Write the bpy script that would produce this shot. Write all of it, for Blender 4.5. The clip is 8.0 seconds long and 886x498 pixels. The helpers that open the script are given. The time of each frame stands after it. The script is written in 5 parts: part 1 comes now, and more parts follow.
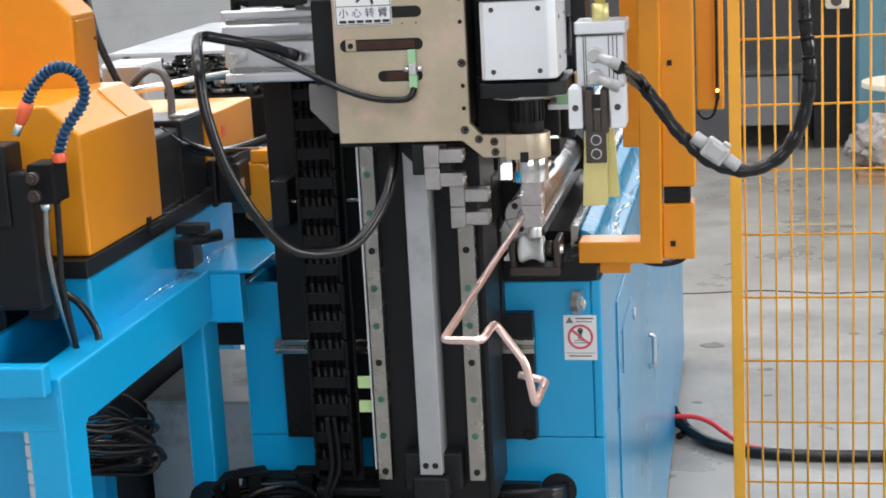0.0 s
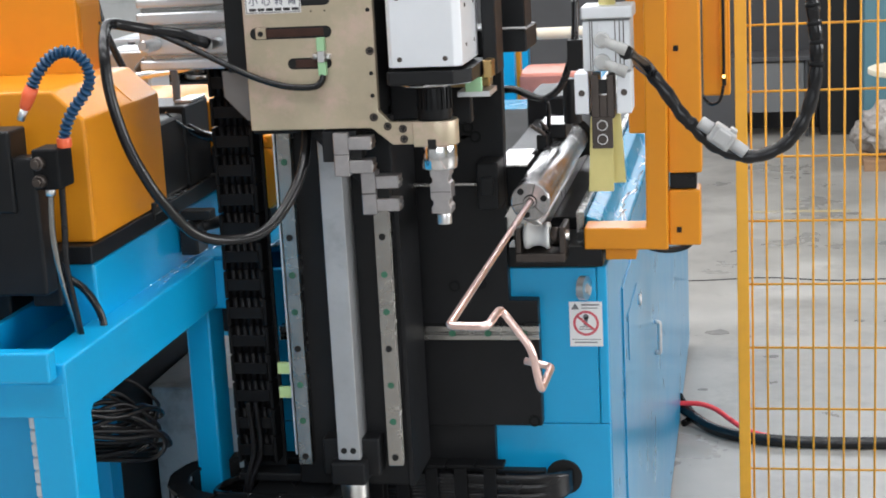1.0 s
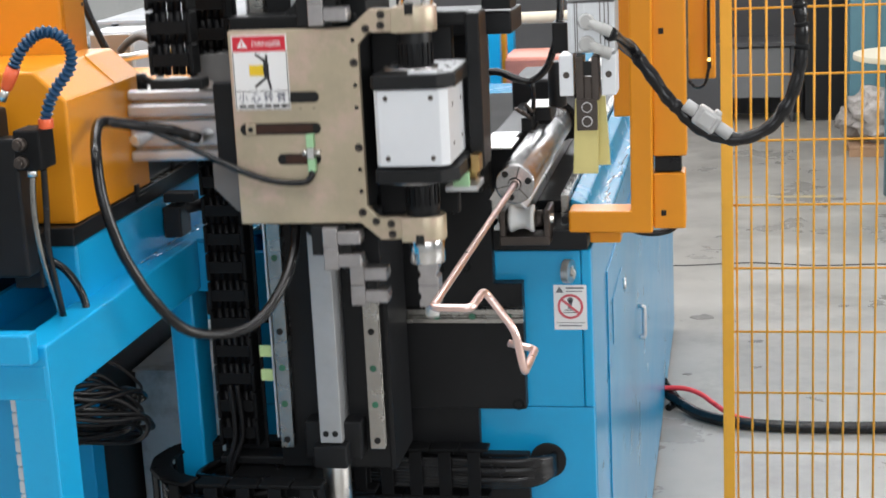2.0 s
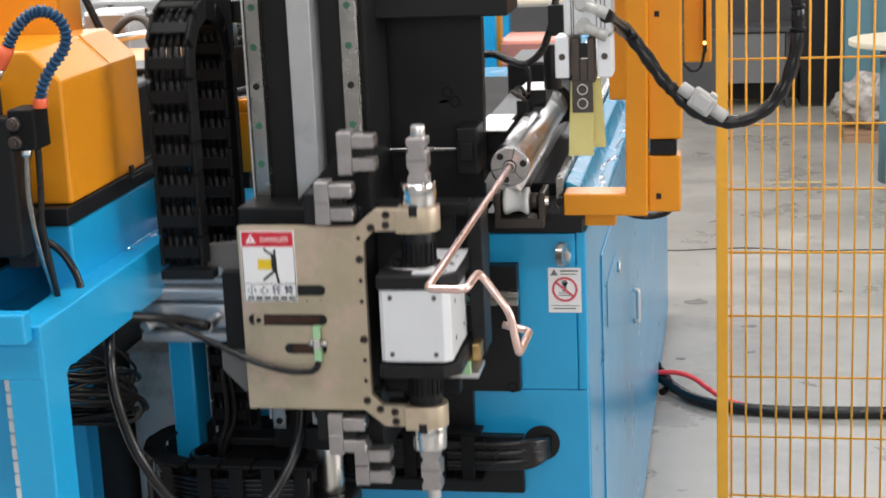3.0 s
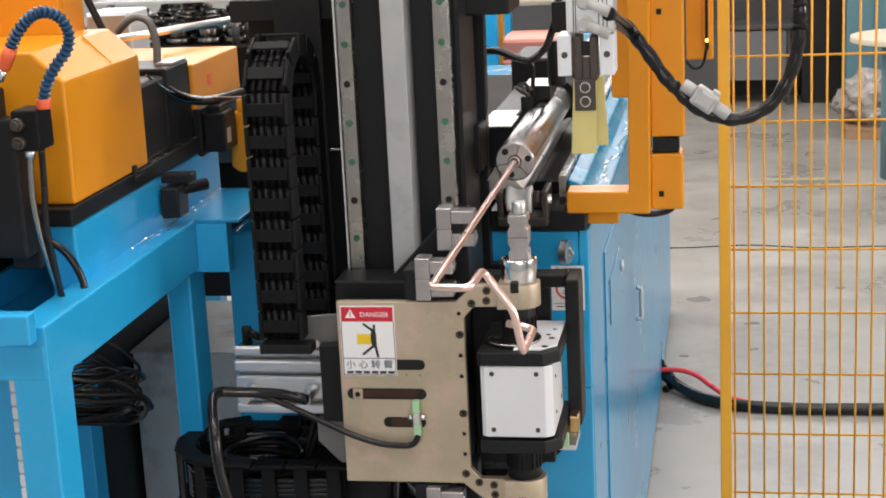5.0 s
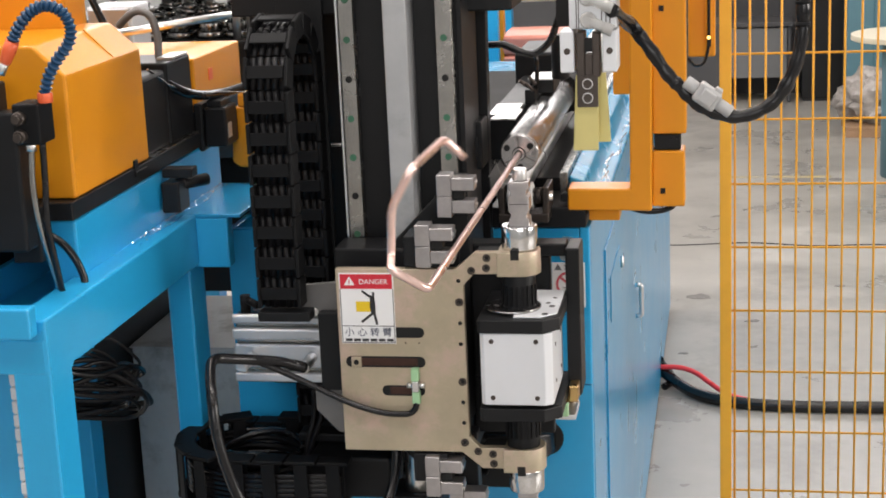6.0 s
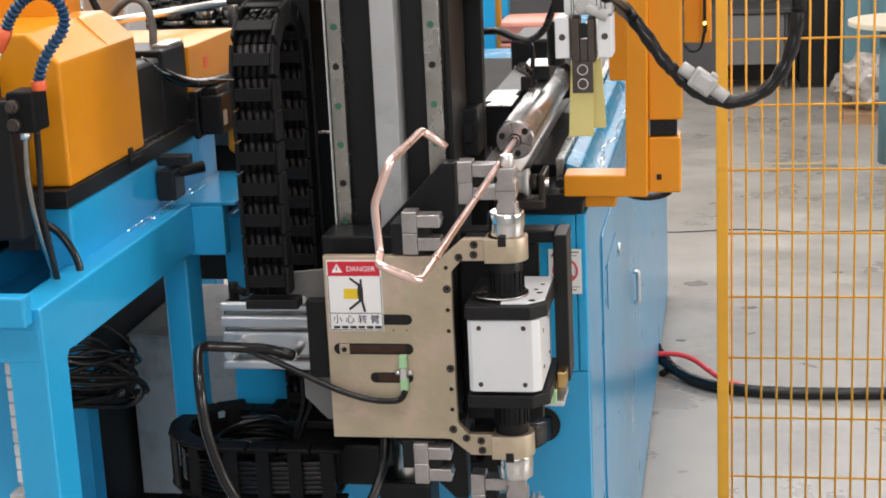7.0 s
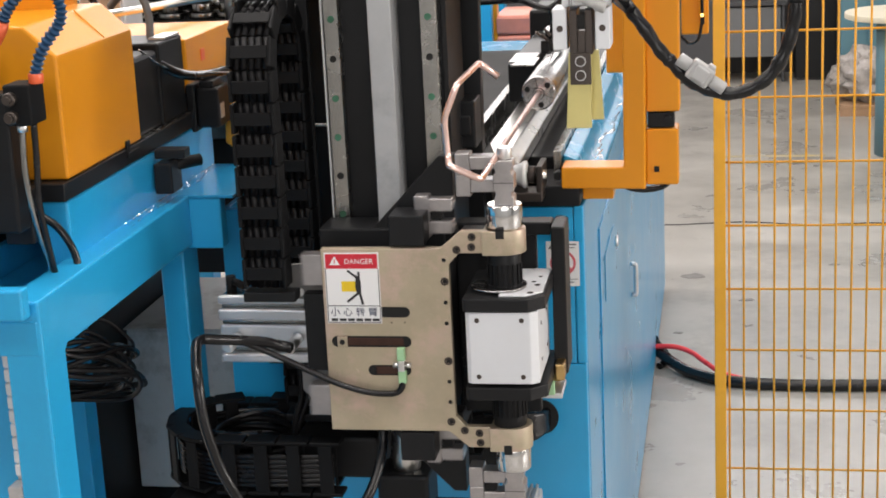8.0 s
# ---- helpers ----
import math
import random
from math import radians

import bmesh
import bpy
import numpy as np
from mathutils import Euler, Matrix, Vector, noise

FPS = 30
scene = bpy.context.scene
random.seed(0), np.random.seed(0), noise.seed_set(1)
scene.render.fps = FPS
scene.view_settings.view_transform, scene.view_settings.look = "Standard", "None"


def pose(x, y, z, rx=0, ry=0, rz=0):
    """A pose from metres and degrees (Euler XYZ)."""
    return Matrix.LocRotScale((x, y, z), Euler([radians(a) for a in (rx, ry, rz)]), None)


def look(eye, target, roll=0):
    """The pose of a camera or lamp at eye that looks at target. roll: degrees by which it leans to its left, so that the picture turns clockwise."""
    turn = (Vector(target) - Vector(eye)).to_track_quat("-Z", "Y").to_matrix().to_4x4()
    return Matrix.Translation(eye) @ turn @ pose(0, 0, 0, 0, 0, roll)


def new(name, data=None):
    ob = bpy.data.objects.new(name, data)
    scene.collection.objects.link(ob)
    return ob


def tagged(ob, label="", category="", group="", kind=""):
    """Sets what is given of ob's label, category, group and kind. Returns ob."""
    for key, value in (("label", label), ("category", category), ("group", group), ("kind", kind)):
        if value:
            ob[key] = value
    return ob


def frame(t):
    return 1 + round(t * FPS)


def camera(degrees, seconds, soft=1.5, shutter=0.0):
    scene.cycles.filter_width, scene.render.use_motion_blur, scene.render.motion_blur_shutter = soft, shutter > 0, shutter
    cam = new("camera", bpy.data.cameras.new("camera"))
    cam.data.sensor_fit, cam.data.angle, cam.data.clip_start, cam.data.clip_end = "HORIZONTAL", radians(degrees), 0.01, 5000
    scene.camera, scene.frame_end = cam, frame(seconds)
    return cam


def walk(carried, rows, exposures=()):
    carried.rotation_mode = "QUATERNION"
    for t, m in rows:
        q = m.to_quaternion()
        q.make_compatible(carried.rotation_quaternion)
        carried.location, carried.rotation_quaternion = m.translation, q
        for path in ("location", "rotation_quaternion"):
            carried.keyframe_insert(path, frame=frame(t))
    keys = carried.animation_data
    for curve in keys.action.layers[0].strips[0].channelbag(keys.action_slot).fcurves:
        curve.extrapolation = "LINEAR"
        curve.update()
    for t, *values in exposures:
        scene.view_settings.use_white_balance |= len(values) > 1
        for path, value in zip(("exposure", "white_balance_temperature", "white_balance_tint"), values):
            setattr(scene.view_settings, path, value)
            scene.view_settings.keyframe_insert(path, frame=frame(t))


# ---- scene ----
cam = camera(30.5, 8.0, soft=1.8, shutter=0.5)
PATH = [
    (0, (0.237, -2.618, 1.601), (-0.129, -0.697, 1.182), -3.0),
    (0.5, (0.235, -2.618, 1.602), (-0.139, -0.699, 1.182), -3.0),
    (1, (0.235, -2.613, 1.598), (-0.137, -0.697, 1.164), -3.0),
    (1.5, (0.236, -2.607, 1.595), (-0.126, -0.69, 1.152), -3.0),
    (3, (0.235, -2.607, 1.588), (-0.113, -0.694, 1.117), -2.5),
    (3.5, (0.233, -2.606, 1.589), (-0.12, -0.695, 1.115), -2.6),
    (4, (0.235, -2.61, 1.592), (-0.119, -0.7, 1.118), -2.8),
    (4.5, (0.235, -2.61, 1.59), (-0.116, -0.698, 1.118), -2.9),
    (6, (0.23, -2.607, 1.588), (-0.119, -0.697, 1.111), -2.5),
    (6.5, (0.233, -2.605, 1.588), (-0.112, -0.696, 1.104), -2.8),
    (7, (0.233, -2.604, 1.585), (-0.114, -0.697, 1.094), -2.7),
    (7.5, (0.23, -2.606, 1.582), (-0.117, -0.7, 1.087), -2.7),
    (8, (0.231, -2.603, 1.583), (-0.112, -0.697, 1.084), -2.8),
]
BALANCE = [(0, 0.04, 6150, 11), (1.5, 0.04, 6200, 10), (3, 0.0, 6500, 12), (4.5, 0.0, 6750, 14), (8, 0.0, 6750, 14)]
walk(cam, [(t, look(eye, target, roll)) for t, eye, target, roll in PATH], BALANCE)

# ---------- world and light ----------
world = bpy.data.worlds.new("world")
scene.world = world
world.use_nodes = True
_nt = world.node_tree
_sky = _nt.nodes.new("ShaderNodeTexSky")
_sky.sky_type = 'NISHITA'
_sky.sun_disc = False
_sky.sun_elevation = radians(50)
_sky.sun_rotation = radians(200)
_nt.links.new(_sky.outputs[0], _nt.nodes["Background"].inputs[0])
_nt.nodes["Background"].inputs[1].default_value = 0.15
sun_data = bpy.data.lights.new("sun", 'SUN')
sun_data.energy, sun_data.angle, sun_data.color = 1.5, radians(20), (1.0, 0.96, 0.9)
sun = new("sun", sun_data)
sun.matrix_world = look((1.5, -4, 6), (0, 0, 0.8))


FLOOR = -0.17


# ---------- mesh helpers ----------
def box(x0, x1, y0, y1, z0, z1, bevel=0.0, seg=2):
    bm = bmesh.new()
    bmesh.ops.create_cube(bm, size=1)
    for v in bm.verts:
        v.co = Vector(((x0 + x1) / 2 + v.co.x * (x1 - x0), (y0 + y1) / 2 + v.co.y * (y1 - y0), (z0 + z1) / 2 + v.co.z * (z1 - z0)))
    if bevel:
        bmesh.ops.bevel(bm, geom=bm.edges[:], offset=bevel, segments=seg, profile=0.5, affect='EDGES')
    return bm


def cyl(p0, p1, r, seg=24, bevel=0.0, r2=None):
    p0, p1 = Vector(p0), Vector(p1)
    bm = bmesh.new()
    d = p1 - p0
    bmesh.ops.create_cone(bm, cap_ends=True, segments=seg, radius1=r, radius2=r if r2 is None else r2, depth=d.length)
    if bevel:
        caps = [e for e in bm.edges if abs(e.verts[0].co.z - e.verts[1].co.z) < 1e-6]
        bmesh.ops.bevel(bm, geom=caps, offset=bevel, segments=2, profile=0.5, affect='EDGES')
    for f in bm.faces:
        f.smooth = len(f.verts) == 4
    m = Matrix.Translation((p0 + p1) / 2) @ d.to_track_quat('Z', 'Y').to_matrix().to_4x4()
    bmesh.ops.transform(bm, matrix=m, verts=bm.verts)
    return bm


def prism(poly, axis, a, b, bevel=0.0, seg=2):
    """A polygon drawn in the plane across the axis, pushed from a to b. x: (y, z), y: (x, z), z: (x, y)."""
    bm = bmesh.new()
    def at(u, v, w):
        return {'x': (w, u, v), 'y': (u, w, v), 'z': (u, v, w)}[axis]
    lo = [bm.verts.new(at(u, v, a)) for u, v in poly]
    hi = [bm.verts.new(at(u, v, b)) for u, v in poly]
    n = len(poly)
    bm.faces.new(lo)
    bm.faces.new(hi)
    for i in range(n):
        bm.faces.new((lo[i], lo[(i + 1) % n], hi[(i + 1) % n], hi[i]))
    bmesh.ops.recalc_face_normals(bm, faces=bm.faces[:])
    if bevel:
        bmesh.ops.bevel(bm, geom=bm.edges[:], offset=bevel, segments=seg, profile=0.5, affect='EDGES')
    return bm


def smooth_path(pts, step=8, closed=False):
    """Catmull-Rom through the points."""
    pts = [Vector(p) for p in pts]
    out = []
    for i in range(len(pts) - 1):
        p0 = pts[max(i - 1, 0)]
        p1, p2 = pts[i], pts[i + 1]
        p3 = pts[min(i + 2, len(pts) - 1)]
        for k in range(step):
            t = k / step
            out.append(0.5 * (2 * p1 + (p2 - p0) * t + (2 * p0 - 5 * p1 + 4 * p2 - p3) * t * t + (3 * p1 - p0 - 3 * p2 + p3) * t ** 3))
    out.append(pts[-1])
    return out


def filleted(pts, r, seg=6):
    """A polyline with its corners rounded."""
    pts = [Vector(p) for p in pts]
    out = [pts[0]]
    for i in range(1, len(pts) - 1):
        a, b, c = pts[i - 1], pts[i], pts[i + 1]
        u, v = (a - b), (c - b)
        d = min(r, u.length * 0.45, v.length * 0.45)
        p, q = b + u.normalized() * d, b + v.normalized() * d
        for k in range(seg + 1):
            t = k / seg
            out.append((1 - t) ** 2 * p + 2 * t * (1 - t) * b + t * t * q)
    out.append(pts[-1])
    return out


def pipe(pts, r, seg=12, radii=None, bm=None):
    """A round bar swept along a path."""
    pts = [Vector(p) for p in pts]
    bm = bm or bmesh.new()
    n = len(pts)
    tang = [(pts[min(i + 1, n - 1)] - pts[max(i - 1, 0)]).normalized() for i in range(n)]
    side = tang[0].orthogonal().normalized()
    rings = []
    for i in range(n):
        side = (side - tang[i] * side.dot(tang[i])).normalized()
        up = tang[i].cross(side)
        rr = radii[i] if radii else r
        rings.append([bm.verts.new(pts[i] + (side * math.cos(a) + up * math.sin(a)) * rr) for a in [2 * math.pi * k / seg for k in range(seg)]])
    for a, b in zip(rings, rings[1:]):
        for k in range(seg):
            f = bm.faces.new((a[k], a[(k + 1) % seg], b[(k + 1) % seg], b[k]))
            f.smooth = True
    bm.faces.new(rings[0][::-1])
    bm.faces.new(rings[-1])
    return bm


def joined(*bms):
    """One bmesh out of several."""
    out = bms[0]
    for b in bms[1:]:
        tmp = bpy.data.meshes.new("tmp")
        b.to_mesh(tmp)
        b.free()
        out.from_mesh(tmp)
        bpy.data.meshes.remove(tmp)
    return out


def moved(bm, m):
    bmesh.ops.transform(bm, matrix=m, verts=bm.verts)
    return bm


def thing(name, label, category, base=(0, 0, 0), group="", kind=""):
    ob = new(name)
    ob.empty_display_size = 0.05
    ob.location = base
    return tagged(ob, label, category, group, kind)


def world_loc(ob):
    v = Vector((0, 0, 0))
    while ob:
        v += ob.location
        ob = ob.parent
    return v


def mesh_of(name, bm, material):
    me = bpy.data.meshes.new(name)
    bm.to_mesh(me)
    bm.free()
    for m in (material if isinstance(material, (list, tuple)) else [material]):
        me.materials.append(m)
    return me


def part(name, bm, material, parent, label="", origin=None):
    """Links a bmesh, drawn in the place's own metres, as one mesh under a thing or a part."""
    base = world_loc(parent)
    o = Vector(origin) if origin is not None else base
    bmesh.ops.translate(bm, vec=-o, verts=bm.verts)
    ob = new(name, mesh_of(name, bm, material))
    ob.parent = parent
    ob.location = o - base
    return tagged(ob, label) if label else ob


def solid(name, bm, material, label, category="", group="", kind="", origin=(0, 0, 0)):
    """A thing, or a piece of the setting, that is one mesh."""
    bmesh.ops.translate(bm, vec=-Vector(origin), verts=bm.verts)
    ob = new(name, mesh_of(name, bm, material))
    ob.location = origin
    return tagged(ob, label, category, group, kind)


# ---------- materials ----------
def mat(name, color, rough=0.5, metal=0.0, vary=0.12, scale=8.0, bump=0.0, bump_scale=200.0, rough_vary=0.1, coat=0.0, stain=None, stain_at=0.62, stain_scale=3.0, random=0.0, stretch=(1, 1, 1), spec=0.5):
    m = bpy.data.materials.new(name)
    m.use_nodes = True
    nt = m.node_tree
    n, l = nt.nodes, nt.links
    b = n["Principled BSDF"]
    b.inputs["Metallic"].default_value = metal
    b.inputs["Roughness"].default_value = rough
    b.inputs["Specular IOR Level"].default_value = spec
    if coat:
        b.inputs["Coat Weight"].default_value = coat
        b.inputs["Coat Roughness"].default_value = 0.12
    tc = n.new("ShaderNodeTexCoord")
    mp = n.new("ShaderNodeMapping")
    mp.inputs["Scale"].default_value = stretch
    l.new(tc.outputs["Object"], mp.inputs["Vector"])
    big = n.new("ShaderNodeTexNoise")
    big.inputs["Scale"].default_value = scale
    big.inputs["Detail"].default_value = 6
    big.inputs["Roughness"].default_value = 0.65
    l.new(mp.outputs[0], big.inputs["Vector"])
    hsv = n.new("ShaderNodeHueSaturation")
    hsv.inputs["Color"].default_value = (*color, 1)
    rng = n.new("ShaderNodeMapRange")
    rng.inputs["From Min"].default_value, rng.inputs["From Max"].default_value = 0.25, 0.75
    rng.inputs["To Min"].default_value, rng.inputs["To Max"].default_value = 1 - vary, 1 + vary
    l.new(big.outputs["Fac"], rng.inputs["Value"])
    val = rng.outputs[0]
    if random:
        oi = n.new("ShaderNodeObjectInfo")
        r2 = n.new("ShaderNodeMapRange")
        r2.inputs["To Min"].default_value, r2.inputs["To Max"].default_value = 1 - random, 1 + random
        l.new(oi.outputs["Random"], r2.inputs["Value"])
        mu = n.new("ShaderNodeMath")
        mu.operation = 'MULTIPLY'
        l.new(val, mu.inputs[0])
        l.new(r2.outputs[0], mu.inputs[1])
        val = mu.outputs[0]
    l.new(val, hsv.inputs["Value"])
    col = hsv.outputs[0]
    if stain:
        sn = n.new("ShaderNodeTexNoise")
        sn.inputs["Scale"].default_value = stain_scale
        sn.inputs["Detail"].default_value = 9
        sn.inputs["Roughness"].default_value = 0.7
        l.new(tc.outputs["Object"], sn.inputs["Vector"])
        sr = n.new("ShaderNodeMapRange")
        sr.inputs["From Min"].default_value, sr.inputs["From Max"].default_value = stain_at - 0.08, stain_at + 0.1
        l.new(sn.outputs["Fac"], sr.inputs["Value"])
        mx = n.new("ShaderNodeMix")
        mx.data_type = 'RGBA'
        l.new(sr.outputs[0], mx.inputs["Factor"])
        l.new(col, mx.inputs["A"])
        mx.inputs["B"].default_value = (*stain, 1)
        col = mx.outputs["Result"]
    l.new(col, b.inputs["Base Color"])
    fine = n.new("ShaderNodeTexNoise")
    fine.inputs["Scale"].default_value = bump_scale
    fine.inputs["Detail"].default_value = 3
    l.new(mp.outputs[0], fine.inputs["Vector"])
    rr = n.new("ShaderNodeMapRange")
    rr.inputs["To Min"].default_value, rr.inputs["To Max"].default_value = max(rough - rough_vary, 0.03), min(rough + rough_vary, 1)
    mixn = n.new("ShaderNodeMath")
    mixn.operation = 'MULTIPLY'
    l.new(big.outputs["Fac"], mixn.inputs[0])
    mixn.inputs[1].default_value = 1.0
    l.new(mixn.outputs[0], rr.inputs["Value"])
    l.new(rr.outputs[0], b.inputs["Roughness"])
    if bump:
        bp = n.new("ShaderNodeBump")
        bp.inputs["Strength"].default_value = bump
        bp.inputs["Distance"].default_value = 0.001
        l.new(fine.outputs["Fac"], bp.inputs["Height"])
        l.new(bp.outputs[0], b.inputs["Normal"])
    return m


BLUE = mat("blue_paint", (0.010, 0.355, 0.68), 0.32, vary=0.06, scale=5, bump=0.15, bump_scale=350, coat=0.2)
ORANGE = mat("orange_paint", (0.72, 0.275, 0.012), 0.33, vary=0.06, scale=6, bump=0.10, bump_scale=350, coat=0.1, spec=0.34)
YELLOW = mat("fence_yellow", (0.80, 0.38, 0.03), 0.4, vary=0.08, scale=12)
BLACK = mat("black_paint", (0.006, 0.006, 0.007), 0.45, vary=0.25, scale=10, bump=0.1)
RUBBER = mat("black_rubber", (0.007, 0.007, 0.008), 0.25, vary=0.3, scale=30, bump=0.15, bump_scale=300, spec=0.4)
PLASTIC = mat("black_plastic", (0.0065, 0.0068, 0.0075), 0.55, vary=0.2, scale=20, spec=0.15)
STEEL = mat("ground_steel", (0.66, 0.65, 0.63), 0.30, 1.0, vary=0.1, scale=25, bump=0.1, bump_scale=300)
RAILSTEEL = mat("rail_steel", (0.40, 0.39, 0.37), 0.26, 1.0, vary=0.15, scale=20, stain=(0.33, 0.32, 0.30), stain_at=0.62, stain_scale=18)
JAWSTEEL = mat("jaw_steel", (0.42, 0.40, 0.40), 0.36, 0.85, vary=0.15, scale=45, bump=0.08, bump_scale=350)
ALU = mat("aluminium", (0.66, 0.67, 0.69), 0.38, 0.85, vary=0.05, scale=15)
ANOD = mat("anodised_aluminium", (0.72, 0.74, 0.77), 0.45, 0.22, vary=0.03, scale=15)
PLATE = mat("passivated_steel_plate", (0.48, 0.41, 0.295), 0.42, 0.5, vary=0.16, scale=11, stain=(0.60, 0.45, 0.37), stain_at=0.56, stain_scale=16, bump=0.1, bump_scale=120)
CONCRETE = mat("concrete_floor", (0.35, 0.333, 0.307), 0.34, vary=0.28, scale=2.4, rough_vary=0.30, stain=(0.26, 0.245, 0.225), stain_at=0.57, stain_scale=2.8, bump=0.1, bump_scale=60)
WHITE = mat("white_plastic", (0.75, 0.75, 0.74), 0.4, vary=0.04)
BRASSY = mat("yellow_chromate_blade", (0.66, 0.58, 0.24), 0.35, 0.5, vary=0.08, scale=20)
GREENP = mat("green_sensor", (0.34, 0.58, 0.33), 0.45, vary=0.05)
CLEARFIT = mat("clear_plastic_fitting", (0.80, 0.80, 0.78), 0.12, vary=0.05)
CLEARFIT.node_tree.nodes["Principled BSDF"].inputs["Transmission Weight"].default_value = 0.55
CABLE = mat("dull_black_cable", (0.006, 0.006, 0.007), 0.4, vary=0.3, scale=40, spec=0.2)
WRAP = mat("dusty_clear_film", (0.33, 0.30, 0.28), 0.2, vary=0.4, scale=12, bump=0.6, bump_scale=40)
BACKBLACK = mat("satin_black_steel", (0.0105, 0.0110, 0.0120), 0.42, vary=0.25, scale=6, bump=0.12, bump_scale=260, stain=(0.013, 0.013, 0.014), stain_at=0.6, stain_scale=9, spec=0.22)
BLUEGLOSS = mat("glossy_blue_paint", (0.008, 0.27, 0.53), 0.30, vary=0.07, scale=4, bump=0.10, bump_scale=120, coat=0.25)
BARALU = mat("brushed_bar", (0.46, 0.47, 0.48), 0.45, 0.7, vary=0.10, scale=14, stain=(0.36, 0.37, 0.38), stain_at=0.62, stain_scale=12)
GREYPLASTIC = mat("grey_plastic", (0.42, 0.42, 0.42), 0.3, vary=0.08, scale=30)
# Bright metallic colour that stands in for glints on clear film.
SPARKLE = mat("crinkled_film_glints", (0.92, 0.93, 0.94), 0.16, 0.9, vary=0.1, scale=60)
BLUEFILM = mat("blue_paint_under_film", (0.010, 0.22, 0.42), 0.26, vary=0.12, scale=9, bump=0.9, bump_scale=22, spec=0.2)
RED = mat("red_print", (0.60, 0.02, 0.04), 0.4, vary=0.04)
FADED = mat("faded_print", (0.16, 0.16, 0.17), 0.5, vary=0.1)
FADEDRED = mat("faded_red_print", (0.62, 0.10, 0.13), 0.45, vary=0.08)
POLISHED = mat("polished_steel", (0.74, 0.74, 0.74), 0.13, 1.0, vary=0.05, scale=30)
DULLSTEEL = mat("dull_bracket_steel", (0.17, 0.165, 0.16), 0.5, 0.4, vary=0.15, scale=14)
NAVYINK = mat("navy_print", (0.018, 0.028, 0.075), 0.45, vary=0.05)
INK = mat("black_print", (0.012, 0.012, 0.014), 0.45, vary=0.05)
PAPER = mat("white_sticker", (0.82, 0.82, 0.82), 0.35, vary=0.02)
SIGNYELLOW = mat("yellow_print", (0.80, 0.55, 0.02), 0.4, vary=0.03)
BRASS = mat("brass", (0.62, 0.42, 0.18), 0.3, 1.0, vary=0.1, scale=40)
HOSEBLUE = mat("blue_coolant_hose", (0.008, 0.050, 0.120), 0.35, vary=0.15, scale=40)
HOSERED = mat("orange_red_nozzle", (0.75, 0.12, 0.04), 0.35, vary=0.05)
REDHOSE = mat("red_air_hose", (0.85, 0.06, 0.07), 0.3, vary=0.05)
CHROME = mat("bright_steel", (0.74, 0.74, 0.74), 0.32, 1.0, vary=0.06, scale=30)
DARKSTEEL = mat("browned_steel", (0.075, 0.062, 0.055), 0.4, 0.7, vary=0.15, scale=30)
RUSTBROWN = mat("oiled_slot_bar", (0.055, 0.025, 0.018), 0.35, 0.5, vary=0.3, scale=40)
# Near-black puts the shade of holes into colour; one matt black plate shares it.
HOLE = mat("hole_shade_and_matt_black", (0.005, 0.005, 0.005), 0.8, vary=0.05)
GREENCAP = mat("green_bolt_cap", (0.03, 0.12, 0.07), 0.5, vary=0.1, random=0.3)
LIMELABEL = mat("pale_green_label", (0.50, 0.66, 0.30), 0.5, vary=0.04)
POLYFILM = mat("clear_plastic_film", (0.52, 0.49, 0.46), 0.15, vary=0.35, scale=14, bump=0.6, bump_scale=40)
CARTON = mat("brown_board", (0.36, 0.22, 0.13), 0.7, vary=0.15, scale=12)
CREAM = mat("cream_board", (0.72, 0.66, 0.52), 0.55, vary=0.05)
TEAL = mat("teal_paint", (0.10, 0.22, 0.27), 0.5, vary=0.08)
SALMON = mat("copper_coil_wrap", (0.72, 0.27, 0.20), 0.4, 0.3, vary=0.15, scale=10)
ROOMGREY = mat("grey_enclosure_paint", (0.16, 0.165, 0.17), 0.5, vary=0.06)
WALLTOP = mat("wall_panel", (0.40, 0.41, 0.41), 0.7, vary=0.12, scale=0.8, stain=(0.28, 0.29, 0.29), stain_at=0.6, stain_scale=1.2)
# Dark grey for far furniture, and for the shade painted low on the wall.
WALLLOW = mat("dark_grey_and_wall_shade", (0.07, 0.07, 0.075), 0.6, vary=0.2, scale=1.5)
ROOF = mat("roof_sheet", (0.55, 0.56, 0.57), 0.6, vary=0.05)
SILVERTOP = mat("acrylic_lid", (0.62, 0.64, 0.68), 0.15, 0.0, vary=0.05)
PLANT = mat("tinned_fitting", (0.30, 0.30, 0.29), 0.24, 1.0, vary=0.2, scale=50)
CHUCKSTEEL = mat("worn_machined_steel", (0.42, 0.41, 0.41), 0.25, 1.0, vary=0.18, scale=35, bump=0.12, bump_scale=240, stain=(0.22, 0.21, 0.21), stain_at=0.6, stain_scale=12)
FLOORMARK = mat("dried_oil", (0.17, 0.16, 0.15), 0.4, vary=0.5, scale=30)
LIGHTGREY = mat("light_grey_enclosure_paint", (0.60, 0.60, 0.59), 0.5, vary=0.12, scale=9, stain=(0.30, 0.29, 0.27), stain_at=0.6, stain_scale=7)
PINK = mat("copper_tube", (0.96, 0.70, 0.64), 0.30, 1.0, vary=0.10, scale=60, bump=0.1, bump_scale=150)


